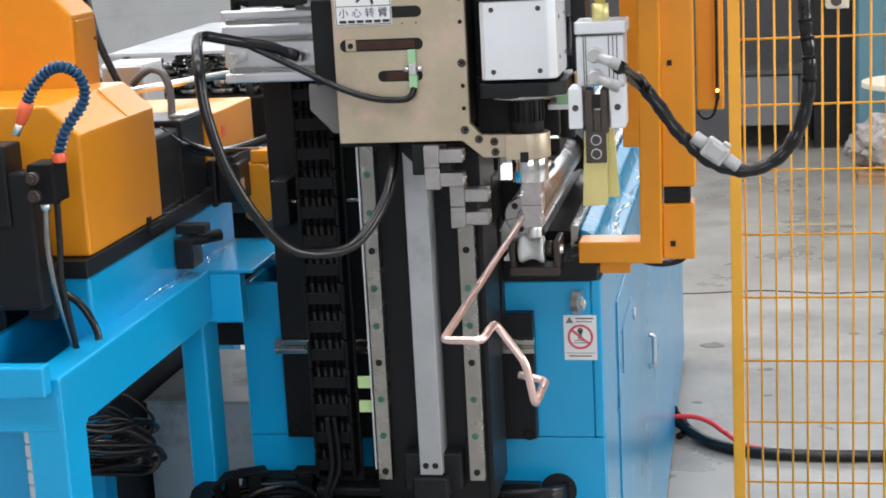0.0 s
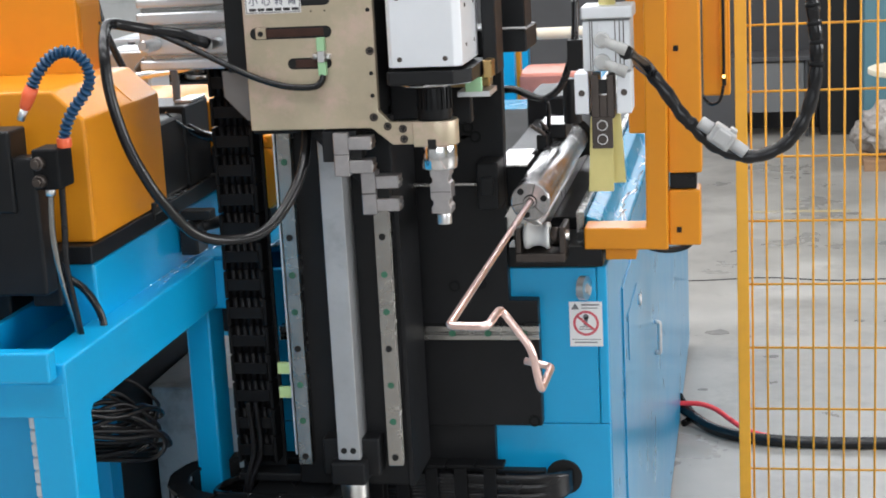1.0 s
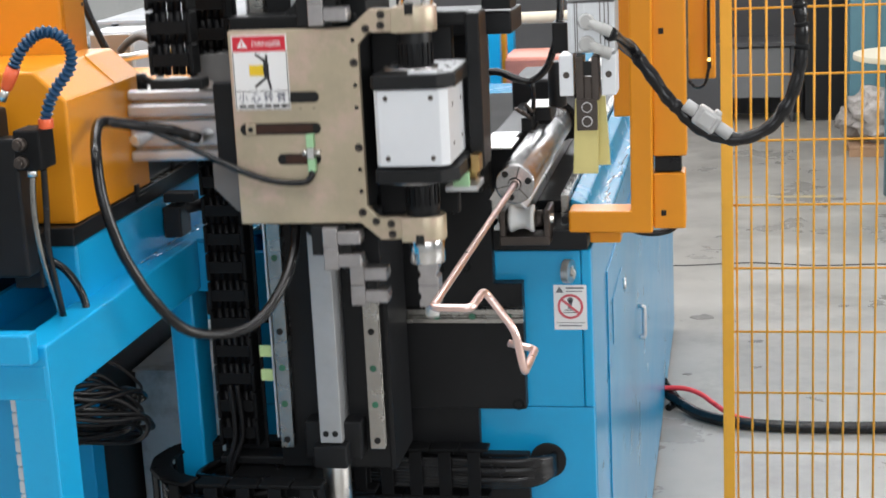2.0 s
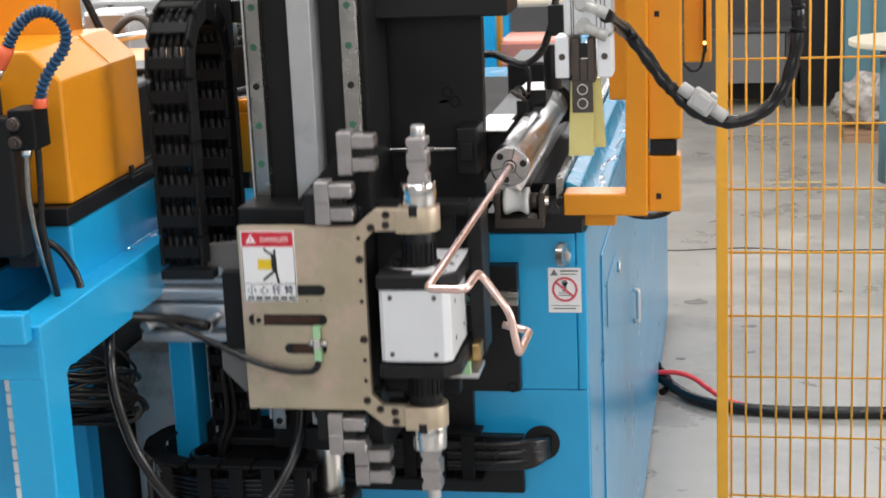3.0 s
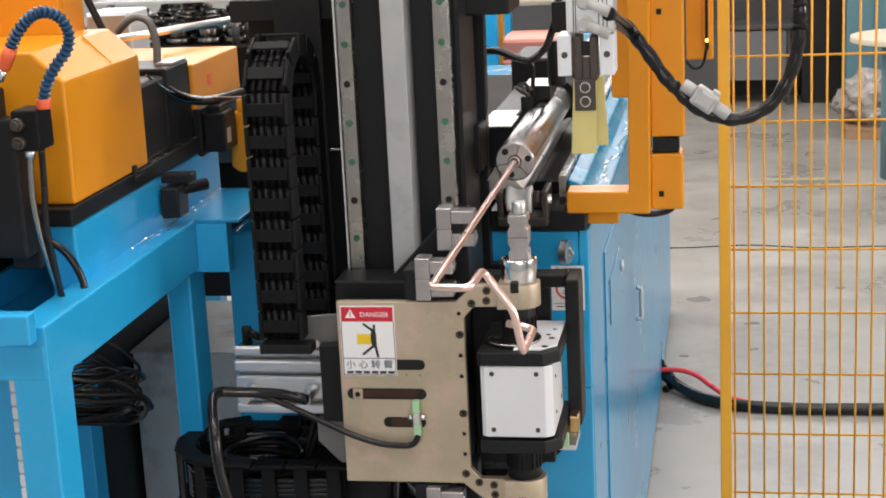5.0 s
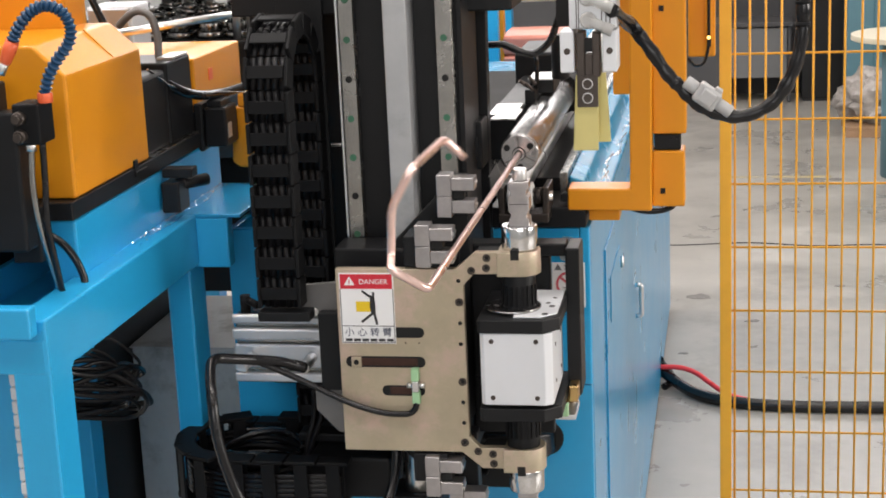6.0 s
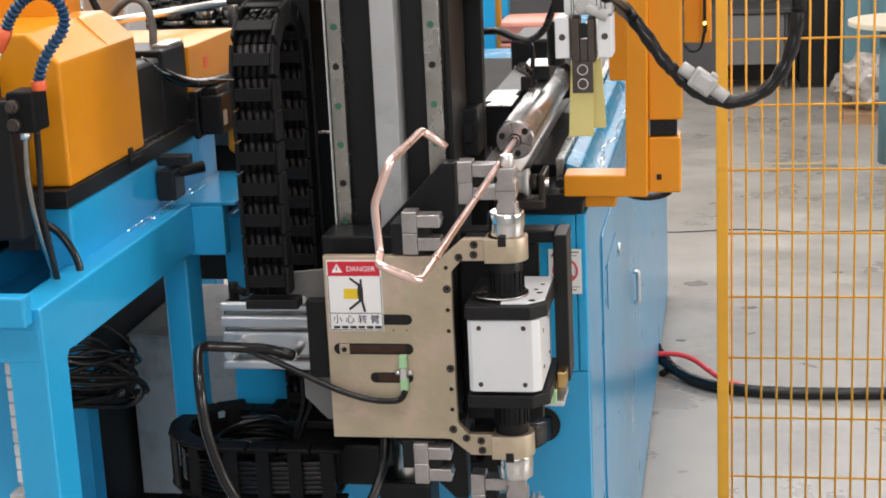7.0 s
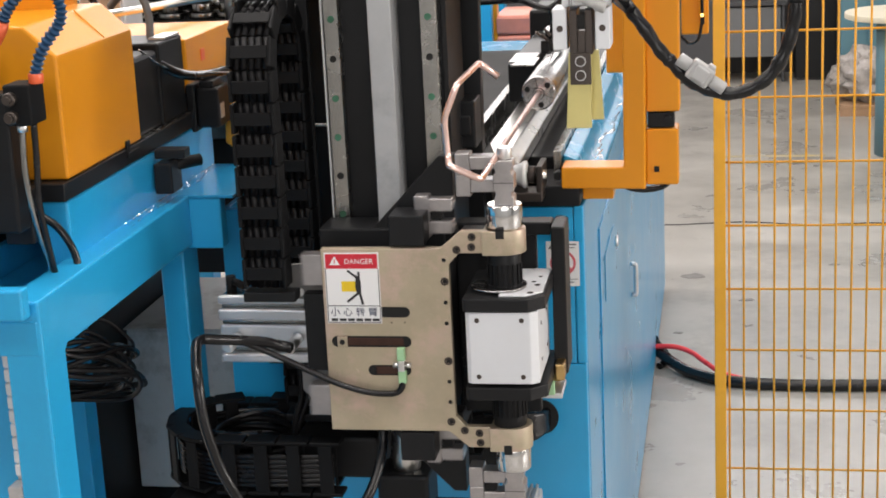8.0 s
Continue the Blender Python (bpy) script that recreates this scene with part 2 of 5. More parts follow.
def text_mesh(body, size, x, y, z, material, parent, name="lettering", squeeze=1.0):
    """Flat lettering that faces the front, centred on x, its foot on z."""
    cu = bpy.data.curves.new(name, 'FONT')
    cu.body, cu.size, cu.align_x, cu.extrude = body, size, 'CENTER', 0.0002
    tmp = bpy.data.objects.new("tmp_text", cu)
    scene.collection.objects.link(tmp)
    dg = bpy.context.evaluated_depsgraph_get()
    me = bpy.data.meshes.new_from_object(tmp.evaluated_get(dg))
    bpy.data.objects.remove(tmp)
    bm = bmesh.new()
    bm.from_mesh(me)
    bpy.data.meshes.remove(me)
    bmesh.ops.transform(bm, matrix=Matrix.Translation((x, y, z)) @ pose(0, 0, 0, 90) @ Matrix.Diagonal((squeeze, 1, 1, 1)), verts=bm.verts)
    return part(name, bm, material, parent)


def ring(c, r0, r1, y0, y1, seg=32):
    """A flat ring round an axis that runs from front to back."""
    bm = bmesh.new()
    vs = []
    for k in range(seg):
        a = 2 * math.pi * k / seg
        vs.append([bm.verts.new((c[0] + r * math.cos(a), y, c[1] + r * math.sin(a))) for r, y in ((r0, y0), (r1, y0), (r1, y1), (r0, y1))])
    for k in range(seg):
        a, b = vs[k], vs[(k + 1) % seg]
        for i in range(4):
            bm.faces.new((a[i], a[(i + 1) % 4], b[(i + 1) % 4], b[i]))
    bmesh.ops.recalc_face_normals(bm, faces=bm.faces[:])
    return bm


def stadium(x0, x1, z0, z1, y0, y1, seg=8):
    """A slot-shaped bar lying along x."""
    r, zc = (z1 - z0) / 2, (z0 + z1) / 2
    pts = [(x1 - r + r * math.cos(a), zc + r * math.sin(a)) for a in [-math.pi / 2 + math.pi * k / seg for k in range(seg + 1)]]
    pts += [(x0 + r + r * math.cos(a), zc + r * math.sin(a)) for a in [math.pi / 2 + math.pi * k / seg for k in range(seg + 1)]]
    return prism(pts, 'y', y0, y1)


def socket_screw(x, y, z, r, parent, material=BRASS, name="screw"):
    """A cap screw seen from the front: a rim round a sunk socket."""
    s = part(name, ring((x, z), r * 0.55, r, y - 0.0012, y + 0.002, 14), material, parent)
    part("socket", cyl((x, y - 0.0004, z), (x, y + 0.002, z), r * 0.56, 6), HOLE, s)
    return s


# ---------- the hall ----------
solid("ground", box(-9, 9, -7, 9.2, FLOOR - 0.1, FLOOR), CONCRETE, "grey worn concrete factory floor with scuffs and cracks", "floor", kind="structure")
solid("wall_back", joined(box(-9, -2.002, 8.96, 9.2, FLOOR, 0.879), box(-9, 9, 8.98, 9.2, 0.88, 3.05), box(-9, 9, 8.98, 9.2, 4.75, 6.2), box(-9, -7.55, 8.98, 9.2, 3.05, 4.75), box(3.55, 9, 8.98, 9.2, 3.05, 4.75)), WALLTOP, "grey factory wall far behind the machines, with an added high opening", "wall", kind="structure")
# The dark colour stands in for shadow and reflection along the wall foot.
solid("wall_back_base", box(-2.0, 9, 8.94, 9.2, FLOOR, 0.88), WALLLOW, "lower part of the factory wall, coloured dark for its shade", "wall", kind="structure")
solid("wall_left", box(-9.2, -9, -7, 9.2, FLOOR, 6.2), WALLTOP, "grey factory side wall", "wall", kind="structure")
solid("wall_right", joined(box(9, 9.2, -7, 9.2, FLOOR, 1.55), box(9, 9.2, -7, 9.2, 3.85, 6.2), box(9, 9.2, -7, -3.65, 1.55, 3.85), box(9, 9.2, 2.45, 9.2, 1.55, 3.85)), WALLTOP, "grey factory side wall with an added opening for the fill lamp", "wall", kind="structure")
solid("wall_front", joined(box(-9, 9, -7.2, -7, FLOOR, 1.75), box(-9, 9, -7.2, -7, 4.05, 6.2), box(-9, -1.05, -7.2, -7, 1.75, 4.05), box(4.05, 9, -7.2, -7, 1.75, 4.05)), WALLTOP, "grey factory wall with a wide opening to daylight", "wall", kind="structure")
_roof = [box(2.2, 9, -7.2, 9.2, 6.2, 6.35), box(-9, -7.2, -7.2, 9.2, 6.2, 6.35)] + [box(-7.2, 2.2, a, b, 6.2, 6.35) for a, b in ((-7.2, -4.0), (-3.2, -0.4), (0.4, 3.2), (4.0, 9.2))]
solid("ceiling", joined(*_roof), ROOF, "pale sheet roof with long skylight openings", "ceiling", kind="structure")
for k, (a, b, e) in enumerate(((-4.0, -3.2, 150), (-0.4, 0.4, 350), (3.2, 4.0, 250))):
    ld = bpy.data.lights.new("skylight", 'AREA')
    ld.shape, ld.size, ld.size_y, ld.energy, ld.color = 'RECTANGLE', 9.2, b - a, e, (1.0, 0.975, 0.93)
    new("skylight", ld).matrix_world = pose(-2.5, (a + b) / 2, 6.15)
wl = bpy.data.lights.new("window_daylight", 'AREA')
wl.shape, wl.size, wl.size_y, wl.energy, wl.color = 'RECTANGLE', 5.0, 2.2, 115, (1.0, 0.965, 0.91)
new("window_daylight", wl).matrix_world = look((1.5, -6.95, 2.9), (0.3, 0, 1.5))

# Added lamp in an unseen high opening; brightens the tube and top faces.
wb = bpy.data.lights.new("high_back_fill", 'AREA')
wb.shape, wb.size, wb.size_y, wb.energy, wb.color = 'RECTANGLE', 11.0, 1.7, 350, (1.0, 0.975, 0.93)
new("high_back_fill", wb).matrix_world = look((-2.0, 8.96, 3.9), (-0.3, 0, 1.2))

# Added lamp in an unseen opening on the right; lights the right-hand faces.
wr = bpy.data.lights.new("right_side_fill", 'AREA')
wr.shape, wr.size, wr.size_y, wr.energy, wr.color = 'RECTANGLE', 6.0, 2.2, 520, (1.0, 0.965, 0.91)
new("right_side_fill", wr).matrix_world = look((8.97, -0.6, 2.7), (0, -0.2, 1.4))

# ---------- fence ----------
fence = thing("safety_fence", "yellow powder-coated wire mesh safety fence", "fence", (0.22, 0.845, 0))
part("post", box(0.206, 0.231, 0.83, 0.86, FLOOR, 2.05, 0.002), YELLOW, fence)
part("post", box(1.60, 1.625, 0.83, 0.86, FLOOR, 2.05, 0.002), YELLOW, fence)
_v = mesh_of("upright_wire", pipe([(0, 0, -0.13), (0, 0, 1.0), (0, 0, 2.0)], 0.0025, 8), YELLOW)
for k in range(42):
    w = new("upright_wire", _v)
    w.parent, w.location = fence, (0.237 + 0.0322 * k - 0.22 + random.uniform(-0.0008, 0.0008), -0.002, 0)
    w.rotation_euler = (0, random.uniform(-0.0008, 0.0008), 0)
_h = mesh_of("cross_wire", pipe([(0, 0, 0), (0.7, 0, 0), (1.375, 0, 0)], 0.0025, 8), YELLOW)
for k in range(-1, 14):
    w = new("cross_wire", _h)
    w.parent, w.location = fence, (0.010, 0.003, 0.031 + 0.1390 * k + (0.003 if k > 4 else 0))
part("clamp", box(0.405, 0.45, 0.80, 0.86, 1.345, 1.42, 0.003), CREAM, fence, "cream fence clamp with a bolt")
part("clamp_bolt", cyl((0.424, 0.792, 1.362), (0.424, 0.80, 1.362), 0.011, 16), DARKSTEEL, fence)

# ---------- floor clutter ----------
solid("power_cable", pipe(smooth_path([(-0.03, 2.63, -0.120), (0.010, 2.585, -0.132), (0.062, 2.505, -0.145), (0.125, 2.425, -0.151), (0.233, 2.355, -0.151), (0.418, 2.322, -0.151), (0.694, 2.327, -0.151), (1.193, 2.349, -0.151), (2.410, 2.438, -0.151)]), 0.0185, 12), RUBBER, "thick black power cable lying on the floor", "cable")
solid("cable_end", pipe(smooth_path([(-0.003, 2.604, -0.093), (0.008, 2.637, -0.126), (0.041, 2.593, -0.157), (0.014, 2.515, -0.159)]), 0.012, 10), RUBBER, "short black cable curled at the cabinet foot", "cable")
solid("air_hose", pipe(smooth_path([(-0.080, 2.60, -0.125), (0.008, 2.575, -0.110), (0.069, 2.56, -0.107), (0.119, 2.535, -0.117), (0.163, 2.485, -0.133), (0.218, 2.42, -0.148), (0.279, 2.40, -0.159)]), 0.0085, 10), REDHOSE, "glossy red air hose running onto the floor", "hose")
solid("floor_crack", pipe(smooth_path([(-0.247, 4.519, -0.170), (-0.003, 4.497, -0.170), (0.307, 4.542, -0.170), (0.584, 4.486, -0.170), (0.860, 4.508, -0.170), (1.193, 4.475, -0.170), (1.746, 4.519, -0.170)]), 0.0045, 6), HOLE, "dark joint line in the concrete floor", "joint", kind="structure")
for k, (x, y, r) in enumerate(((0.065, 2.914, 0.011), (0.207, 3.600, 0.024), (0.307, 3.324, 0.020), (0.108, 3.656, 0.033), (0.661, 3.822, 0.017), (0.772, 5.925, 0.033), (0.584, 5.814, 0.033), (1.027, 5.371, 0.022))):
    pts = [(x + r * random.uniform(0.6, 1.3) * math.cos(a) * 1.4, y + r * random.uniform(0.6, 1.3) * math.sin(a)) for a in [2 * math.pi * i / 9 for i in range(9)]]
    solid("oil_spot", prism(pts, 'z', FLOOR, FLOOR + 0.0015), FLOORMARK, "dark dry oil spot on the concrete floor", "stain", "spots on the floor", kind="structure")
for k, (x0, x1, y) in enumerate(((0.196, 0.750, 5.980), (1.027, 1.746, 6.036), (0.916, 1.746, 4.707))):
    solid("floor_line", box(x0, x1, y, y + 0.05, FLOOR, FLOOR + 0.0012), mat("worn_yellow_line", (0.46, 0.36, 0.16), 0.6, vary=0.2, scale=6, stain=(0.33, 0.31, 0.27), stain_at=0.5, stain_scale=5), "worn yellow line painted on the floor", "line", "floor lines", kind="structure")

# ---------- far things beyond the fence ----------
spool = thing("cable_spool", "cream round board on a teal drum", "spool", (1.137, 6.036, -0.170))
part("drum", cyl((1.170, 6.036, -0.170), (1.170, 6.036, 0.538), 0.17, 32), TEAL, spool)
part("board", cyl((1.148, 6.036, 0.544), (1.148, 6.036, 0.574), 0.31, 40, 0.004), CREAM, spool)

bag = thing("wrapped_bundle", "clear plastic wrapped bundle of parts on a low pallet", "bundle", (1.14, 7.38, -0.170))


def lump(c, r, seed, squash=(1, 1, 1), amp=0.25, freq=5.0, sub=3):
    bm = bmesh.new()
    bmesh.ops.create_icosphere(bm, subdivisions=sub, radius=1)
    for v in bm.verts:
        n = noise.noise(v.co * freq * 0.5 + Vector((seed, 0, 0))) + 0.5 * noise.noise(v.co * freq + Vector((0, seed, 0)))
        v.co *= r * (1 + amp * n)
        v.co = Vector((c[0] + v.co.x * squash[0], c[1] + v.co.y * squash[1], max(c[2] + v.co.z * squash[2], FLOOR + 0.005)))
    for f in bm.faces:
        f.smooth = random.random() < 0.7
    return bm


part("pallet", joined(box(0.90, 1.45, 7.15, 7.62, -0.125, -0.105, 0.003), *[box(0.90, 1.45, y, y + 0.06, -0.170, -0.126) for y in (7.15, 7.36, 7.56)]), CARTON, bag)
part("film_wrap", lump((1.14, 7.38, 0.03), 0.27, 3.1, (1.0, 0.85, 0.62), 0.35, 6.0, 4), WRAP, bag)
part("carton_pack", lump((1.22, 7.45, 0.02), 0.17, 8.1, (1.0, 0.9, 0.7), 0.3, 5.0), CARTON, bag)
tealm = thing("teal_cabinet", "tall muted teal steel cabinet far behind the fence", "cabinet", (1.15, 8.15, FLOOR))
part("body", box(0.955, 1.40, 8.0, 8.3, FLOOR + 0.03, 1.75, 0.006), TEAL, tealm)
part("plinth", box(0.965, 1.39, 8.01, 8.29, FLOOR, FLOOR + 0.03), WALLLOW, tealm)
part("door_edge", box(1.125, 1.14, 7.985, 8.0, FLOOR + 0.06, 1.70, 0.002), TEAL, tealm)
bench = thing("far_work_bench", "dark steel work bench with a grey drawer front", "work bench", (0.4, 8.6, FLOOR))
part("top", box(-0.10, 0.64, 8.50, 8.90, 0.345, 0.375, 0.003), WALLLOW, bench)
part("drawer_front", box(0.21, 0.60, 8.52, 8.54, 0.0, 0.335, 0.004), ROOMGREY, bench)
part("side", box(-0.09, 0.20, 8.52, 8.88, FLOOR, 0.344, 0.003), WALLLOW, bench)
part("side", box(0.605, 0.625, 8.52, 8.88, FLOOR, 0.344, 0.003), WALLLOW, bench)
locker = thing("far_locker", "tall dark locker against the factory wall", "locker", (0.85, 8.7, FLOOR))
part("body", box(0.70, 0.965, 8.55, 8.90, FLOOR + 0.02, 1.25, 0.005), BLACK, locker)
part("plinth", box(0.71, 0.955, 8.57, 8.89, FLOOR, FLOOR + 0.02), WALLLOW, locker)

# ---------- right machine cabinet ----------
cabinet = thing("machine_cabinet", "blue painted steel machine cabinet with a sticker and handle", "machine cabinet", (-0.3, 1.0, 0))
part("front_panel", joined(box(-0.622, -0.001, 0.0, 0.02, -0.15, 0.6998, 0.0015), box(-0.622, -0.0172, 0.0, 0.02, 0.701, 0.972, 0.0015)), BLUE, cabinet)
part("corner_strip", box(-0.0165, 0.0, -0.001, 0.02, 0.701, 0.974, 0.003), BLUE, cabinet)
part("side_panel", box(-0.012, 0.0, 0.022, 3.48, -0.15, 0.972, 0.002), BLUEGLOSS, cabinet)
part("left_panel", box(-0.622, -0.61, 0.022, 2.06, -0.15, 0.972, 0.002), BLUE, cabinet)
part("rear_panel", box(-0.608, -0.262, 2.03, 2.055, -0.15, 0.972, 0.002), BLUE, cabinet)
part("rear_panel", box(-0.248, -0.014, 3.45, 3.475, -0.15, 0.972, 0.002), BLUE, cabinet)
part("inner_panel", box(-0.26, -0.25, 2.03, 3.475, -0.15, 0.972, 0.002), BLUE, cabinet)
part("top_sheet", prism([(-0.622, 0.13), (0.0, 0.13), (0.0, 3.48), (-0.26, 3.48), (-0.26, 2.06), (-0.622, 2.06)], 'z', 0.974, 0.984, 0.002), BLUEFILM, cabinet)
part("top_plate", box(-0.162, -0.004, -0.012, 0.128, 0.976, 1.010, 0.002), BACKBLACK, cabinet, "black machined top plate")
for x, ys in ((-0.58, (0.08, 2.0)), (-0.05, (0.08, 1.8, 3.4))):
    for y in ys:
        part("levelling_foot", joined(cyl((x, y, FLOOR), (x, y, FLOOR + 0.012), 0.035, 20, 0.003), cyl((x, y, FLOOR + 0.012), (x, y, -0.12), 0.009, 12)), DARKSTEEL, cabinet)
part("side_door", box(0.0, 0.003, 0.30, 3.2, 0.0, 0.86, 0.001), BLUEGLOSS, cabinet)
handle = part("door_handle", pipe(filleted([(0.002, 1.23, 0.462), (0.015, 1.23, 0.462), (0.015, 1.23, 0.540), (0.002, 1.23, 0.540)], 0.008), 0.0058, 12), ALU, cabinet, "bright bar handle")
part("name_plate", joined(box(0.0035, 0.005, 0.39, 0.64, 0.695, 0.785, 0.0006)), BLUEGLOSS, cabinet, "small plate painted blue")
part("door_lock", cyl((0.003, 0.70, 0.735), (0.009, 0.70, 0.735), 0.012, 16), CHROME, cabinet)
eye = part("lifting_eye", joined(moved(ring((0, 0), 0.009, 0.020, -0.006, 0.006, 28), pose(-0.036, -0.018, 0.942, 0, 14, 74)), cyl((-0.036, -0.014, 0.936), (-0.036, 0.002, 0.936), 0.012, 16)), STEEL, cabinet, "steel lifting eye")
stk = part("warning_sticker", box(-0.0635, -0.0085, -0.0012, 0.0, 0.837, 0.914), PAPER, cabinet, "white sticker with a red prohibition ring")
part("print_ring", ring((-0.036, 0.877), 0.0175, 0.0215, -0.0018, -0.0012, 40), FADEDRED, stk)
part("print_slash", moved(box(-0.0185, 0.0185, -0.0018, -0.0012, -0.002, 0.002), pose(-0.036, 0, 0.877, 0, 40)), FADEDRED, stk)
part("print_symbol", joined(moved(box(-0.003, 0.003, -0.0016, -0.0012, -0.009, 0.006), pose(-0.036, 0, 0.882, 0, 10)), cyl((-0.036, -0.0016, 0.888), (-0.036, -0.0012, 0.888), 0.005, 14), box(-0.048, -0.024, -0.0016, -0.0012, 0.866, 0.8675), box(-0.046, -0.026, -0.0016, -0.0012, 0.870, 0.8715)), FADED, stk)
part("print_triangle", prism([(-0.060, 0.901), (-0.047, 0.901), (-0.0535, 0.912)], 'y', -0.0017, -0.0012), FADED, stk)
for x0, x1, z0, z1 in ((-0.043, -0.013, 0.9075, 0.910), (-0.043, -0.016, 0.9025, 0.904), (-0.060, -0.012, 0.8485, 0.8495), (-0.056, -0.018, 0.843, 0.845)):
    part("print_bar", box(x0, x1, -0.0017, -0.0012, z0, z1), FADED, stk)
# Flat disc with no opening cut; its near-black colour is the shade inside.
part("cable_port", cyl((-0.082, -0.0045, 0.605), (-0.082, 0.001, 0.605), 0.031, 32), HOLE, cabinet, "near-black disc coloured as a shaded round cable opening")

# ---------- slide base on the cabinet front ----------
base = thing("slide_base", "black steel mounting plate with guide rail and ball screw", "slide base", (-0.35, -0.02, 0.7))
part("back_plate", prism([(-0.546, 0.706), (-0.112, 0.706), (-0.112, 0.924), (-0.160, 0.924), (-0.156, 1.343), (-0.546, 1.343)], 'y', -0.030, -0.001, 0.0015), BACKBLACK, base)
part("top_flange", box(-0.545, -0.10, -0.13, -0.001, 1.345, 1.38, 0.003), BACKBLACK, base)
part("flange_lip", box(-0.36, -0.10, -0.134, -0.128, 1.3805, 1.3835, 0.001), ALU, base, "bright strip along the flange edge")
part("stop_block", box(-0.150, -0.105, -0.10, -0.02, 1.36, 1.44, 0.003), BACKBLACK, base)
part("lower_wall", box(-0.400, -0.195, -0.020, -0.001, 0.60, 0.704), BACKBLACK, base)
part("lower_skirt", box(-0.640, -0.112, -0.022, -0.001, 0.52, 0.6225, 0.002), BACKBLACK, base)
for x, z, r in ((-0.222, 1.208, 0.011), (-0.221, 1.190, 0.013)):
    part("oval_hole", cyl((x, -0.0312, z), (x, -0.029, z), r, 20), HOLE, base)
hr = part("guide_rail", prism([(-0.052, 0.862), (-0.052, 0.870), (-0.048, 0.873), (-0.052, 0.877), (-0.052, 0.886), (-0.031, 0.886), (-0.031, 0.862)], 'x', -0.552, -0.109, 0.0008, 1), RAILSTEEL, base)
for k in range(7):
    part("bolt_cap", cyl((-0.134 - 0.06 * k, -0.0535, 0.874), (-0.134 - 0.06 * k, -0.051, 0.874), 0.0055, 14), GREENCAP, hr)
part("ball_screw", pipe([(-0.52 + 0.0016 * i, -0.075, 1.13) for i in range(210)], 0.005, 10, radii=[0.0038 if i % 3 else 0.0048 for i in range(210)]), RAILSTEEL, base)
part("bearing_block", joined(box(-0.193, -0.158, -0.10, -0.031, 1.092, 1.168, 0.003), box(-0.186, -0.165, -0.108, -0.10, 1.115, 1.145, 0.002)), BACKBLACK, base)
part("bearing_block", box(-0.524, -0.495, -0.10, -0.031, 1.092, 1.168, 0.003), BACKBLACK, base)
for x, z in ((-0.215, 1.215), (-0.203, 1.20), (-0.25, 0.95), (-0.205, 0.955), (-0.125, 0.715), (-0.53, 0.72)):
    part("counterbore", ring((x, z), 0.006, 0.010, -0.0316, -0.029, 18), PLASTIC, base)

# ---------- support roller at the front of the bed ----------
roller = thing("support_roller", "white waisted plastic roller on a brass axle", "roller", (-0.1, -0.03, 1.0))
prof = [(-0.128, 0.020), (-0.124, 0.0225), (-0.120, 0.021), (-0.113, 0.0175), (-0.103, 0.0165), (-0.096, 0.019), (-0.092, 0.0225), (-0.087, 0.0225), (-0.086, 0.020)]
part("spool", pipe([(x, -0.035, 1.035) for x, r in prof], 0.02, 28, radii=[r for x, r in prof]), WHITE, roller)
part("axle", cyl((-0.145, -0.035, 1.035), (-0.055, -0.035, 1.035), 0.008, 16), STEEL, roller, "steel axle")
part("collar", cyl((-0.084, -0.035, 1.035), (-0.072, -0.035, 1.035), 0.014, 18), DARKSTEEL, roller)
part("fork", joined(box(-0.070, -0.060, -0.055, 0.02, 1.0, 1.052, 0.002), box(-0.142, -0.132, -0.055, 0.02, 1.0, 1.052, 0.002), box(-0.142, -0.060, -0.06, 0.03, 0.995, 1.010, 0.002)), DARKSTEEL, roller)

# ---------- feed bed ----------
bed = thing("feed_bed", "blue feed bed with bright guide bars and black ways", "feed bed", (-0.2, 1.2, 0.98))
part("blue_way", prism([(-0.036, 0.986), (0.02, 0.986), (0.02, 0.998), (-0.004, 1.006), (-0.012, 1.040), (-0.036, 1.050)], 'y', 0.05, 3.4, 0.003), BLUEFILM, bed)
# Bright slivers scattered as the glints on the film over the blue way.
_fr = random.Random(11)
_glints = []
for k in range(46):
    x, y, w, ln = _fr.uniform(-0.001, 0.017), 0.12 + 1.5 * _fr.random() ** 1.4, _fr.uniform(0.0006, 0.0016), _fr.uniform(0.012, 0.06)
    rg = prism([(-w, 0.0), (w, 0.0), (w * 0.2, w * 1.3)], 'y', -ln, ln)
    _glints.append(moved(rg, pose(x, y, 0.9984 + (0.02 - x) * 0.32, 0, 18, _fr.uniform(-9, 9))))
part("film_ridge_glints", joined(*_glints), SPARKLE, bed, "bright slivers laid as glints on clear protective film")
part("rack", box(-0.050, -0.037, 0.03, 3.4, 0.986, 1.060, 0.001), RAILSTEEL, bed)
part("black_way", box(-0.185, -0.052, 0.135, 3.4, 0.986, 1.030, 0.002), BACKBLACK, bed)
part("guide_bar", prism([(-0.160, 1.0315), (-0.100, 1.0315), (-0.100, 1.050), (-0.118, 1.068), (-0.160, 1.068)], 'y', -0.02, 3.4, 0.002), STEEL, bed, "bright ground V-shaped guide bar")
part("inner_rail", box(-0.232, -0.216, 0.06, 0.9, 0.999, 1.045, 0.001), RAILSTEEL, bed)
# Black plate, not a recess; takes the hole colour for its matt finish.
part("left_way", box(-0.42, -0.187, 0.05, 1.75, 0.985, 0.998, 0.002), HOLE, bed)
part("way_strip", box(-0.262, -0.254, 0.06, 1.2, 0.9985, 1.010, 0.001), RAILSTEEL, bed)
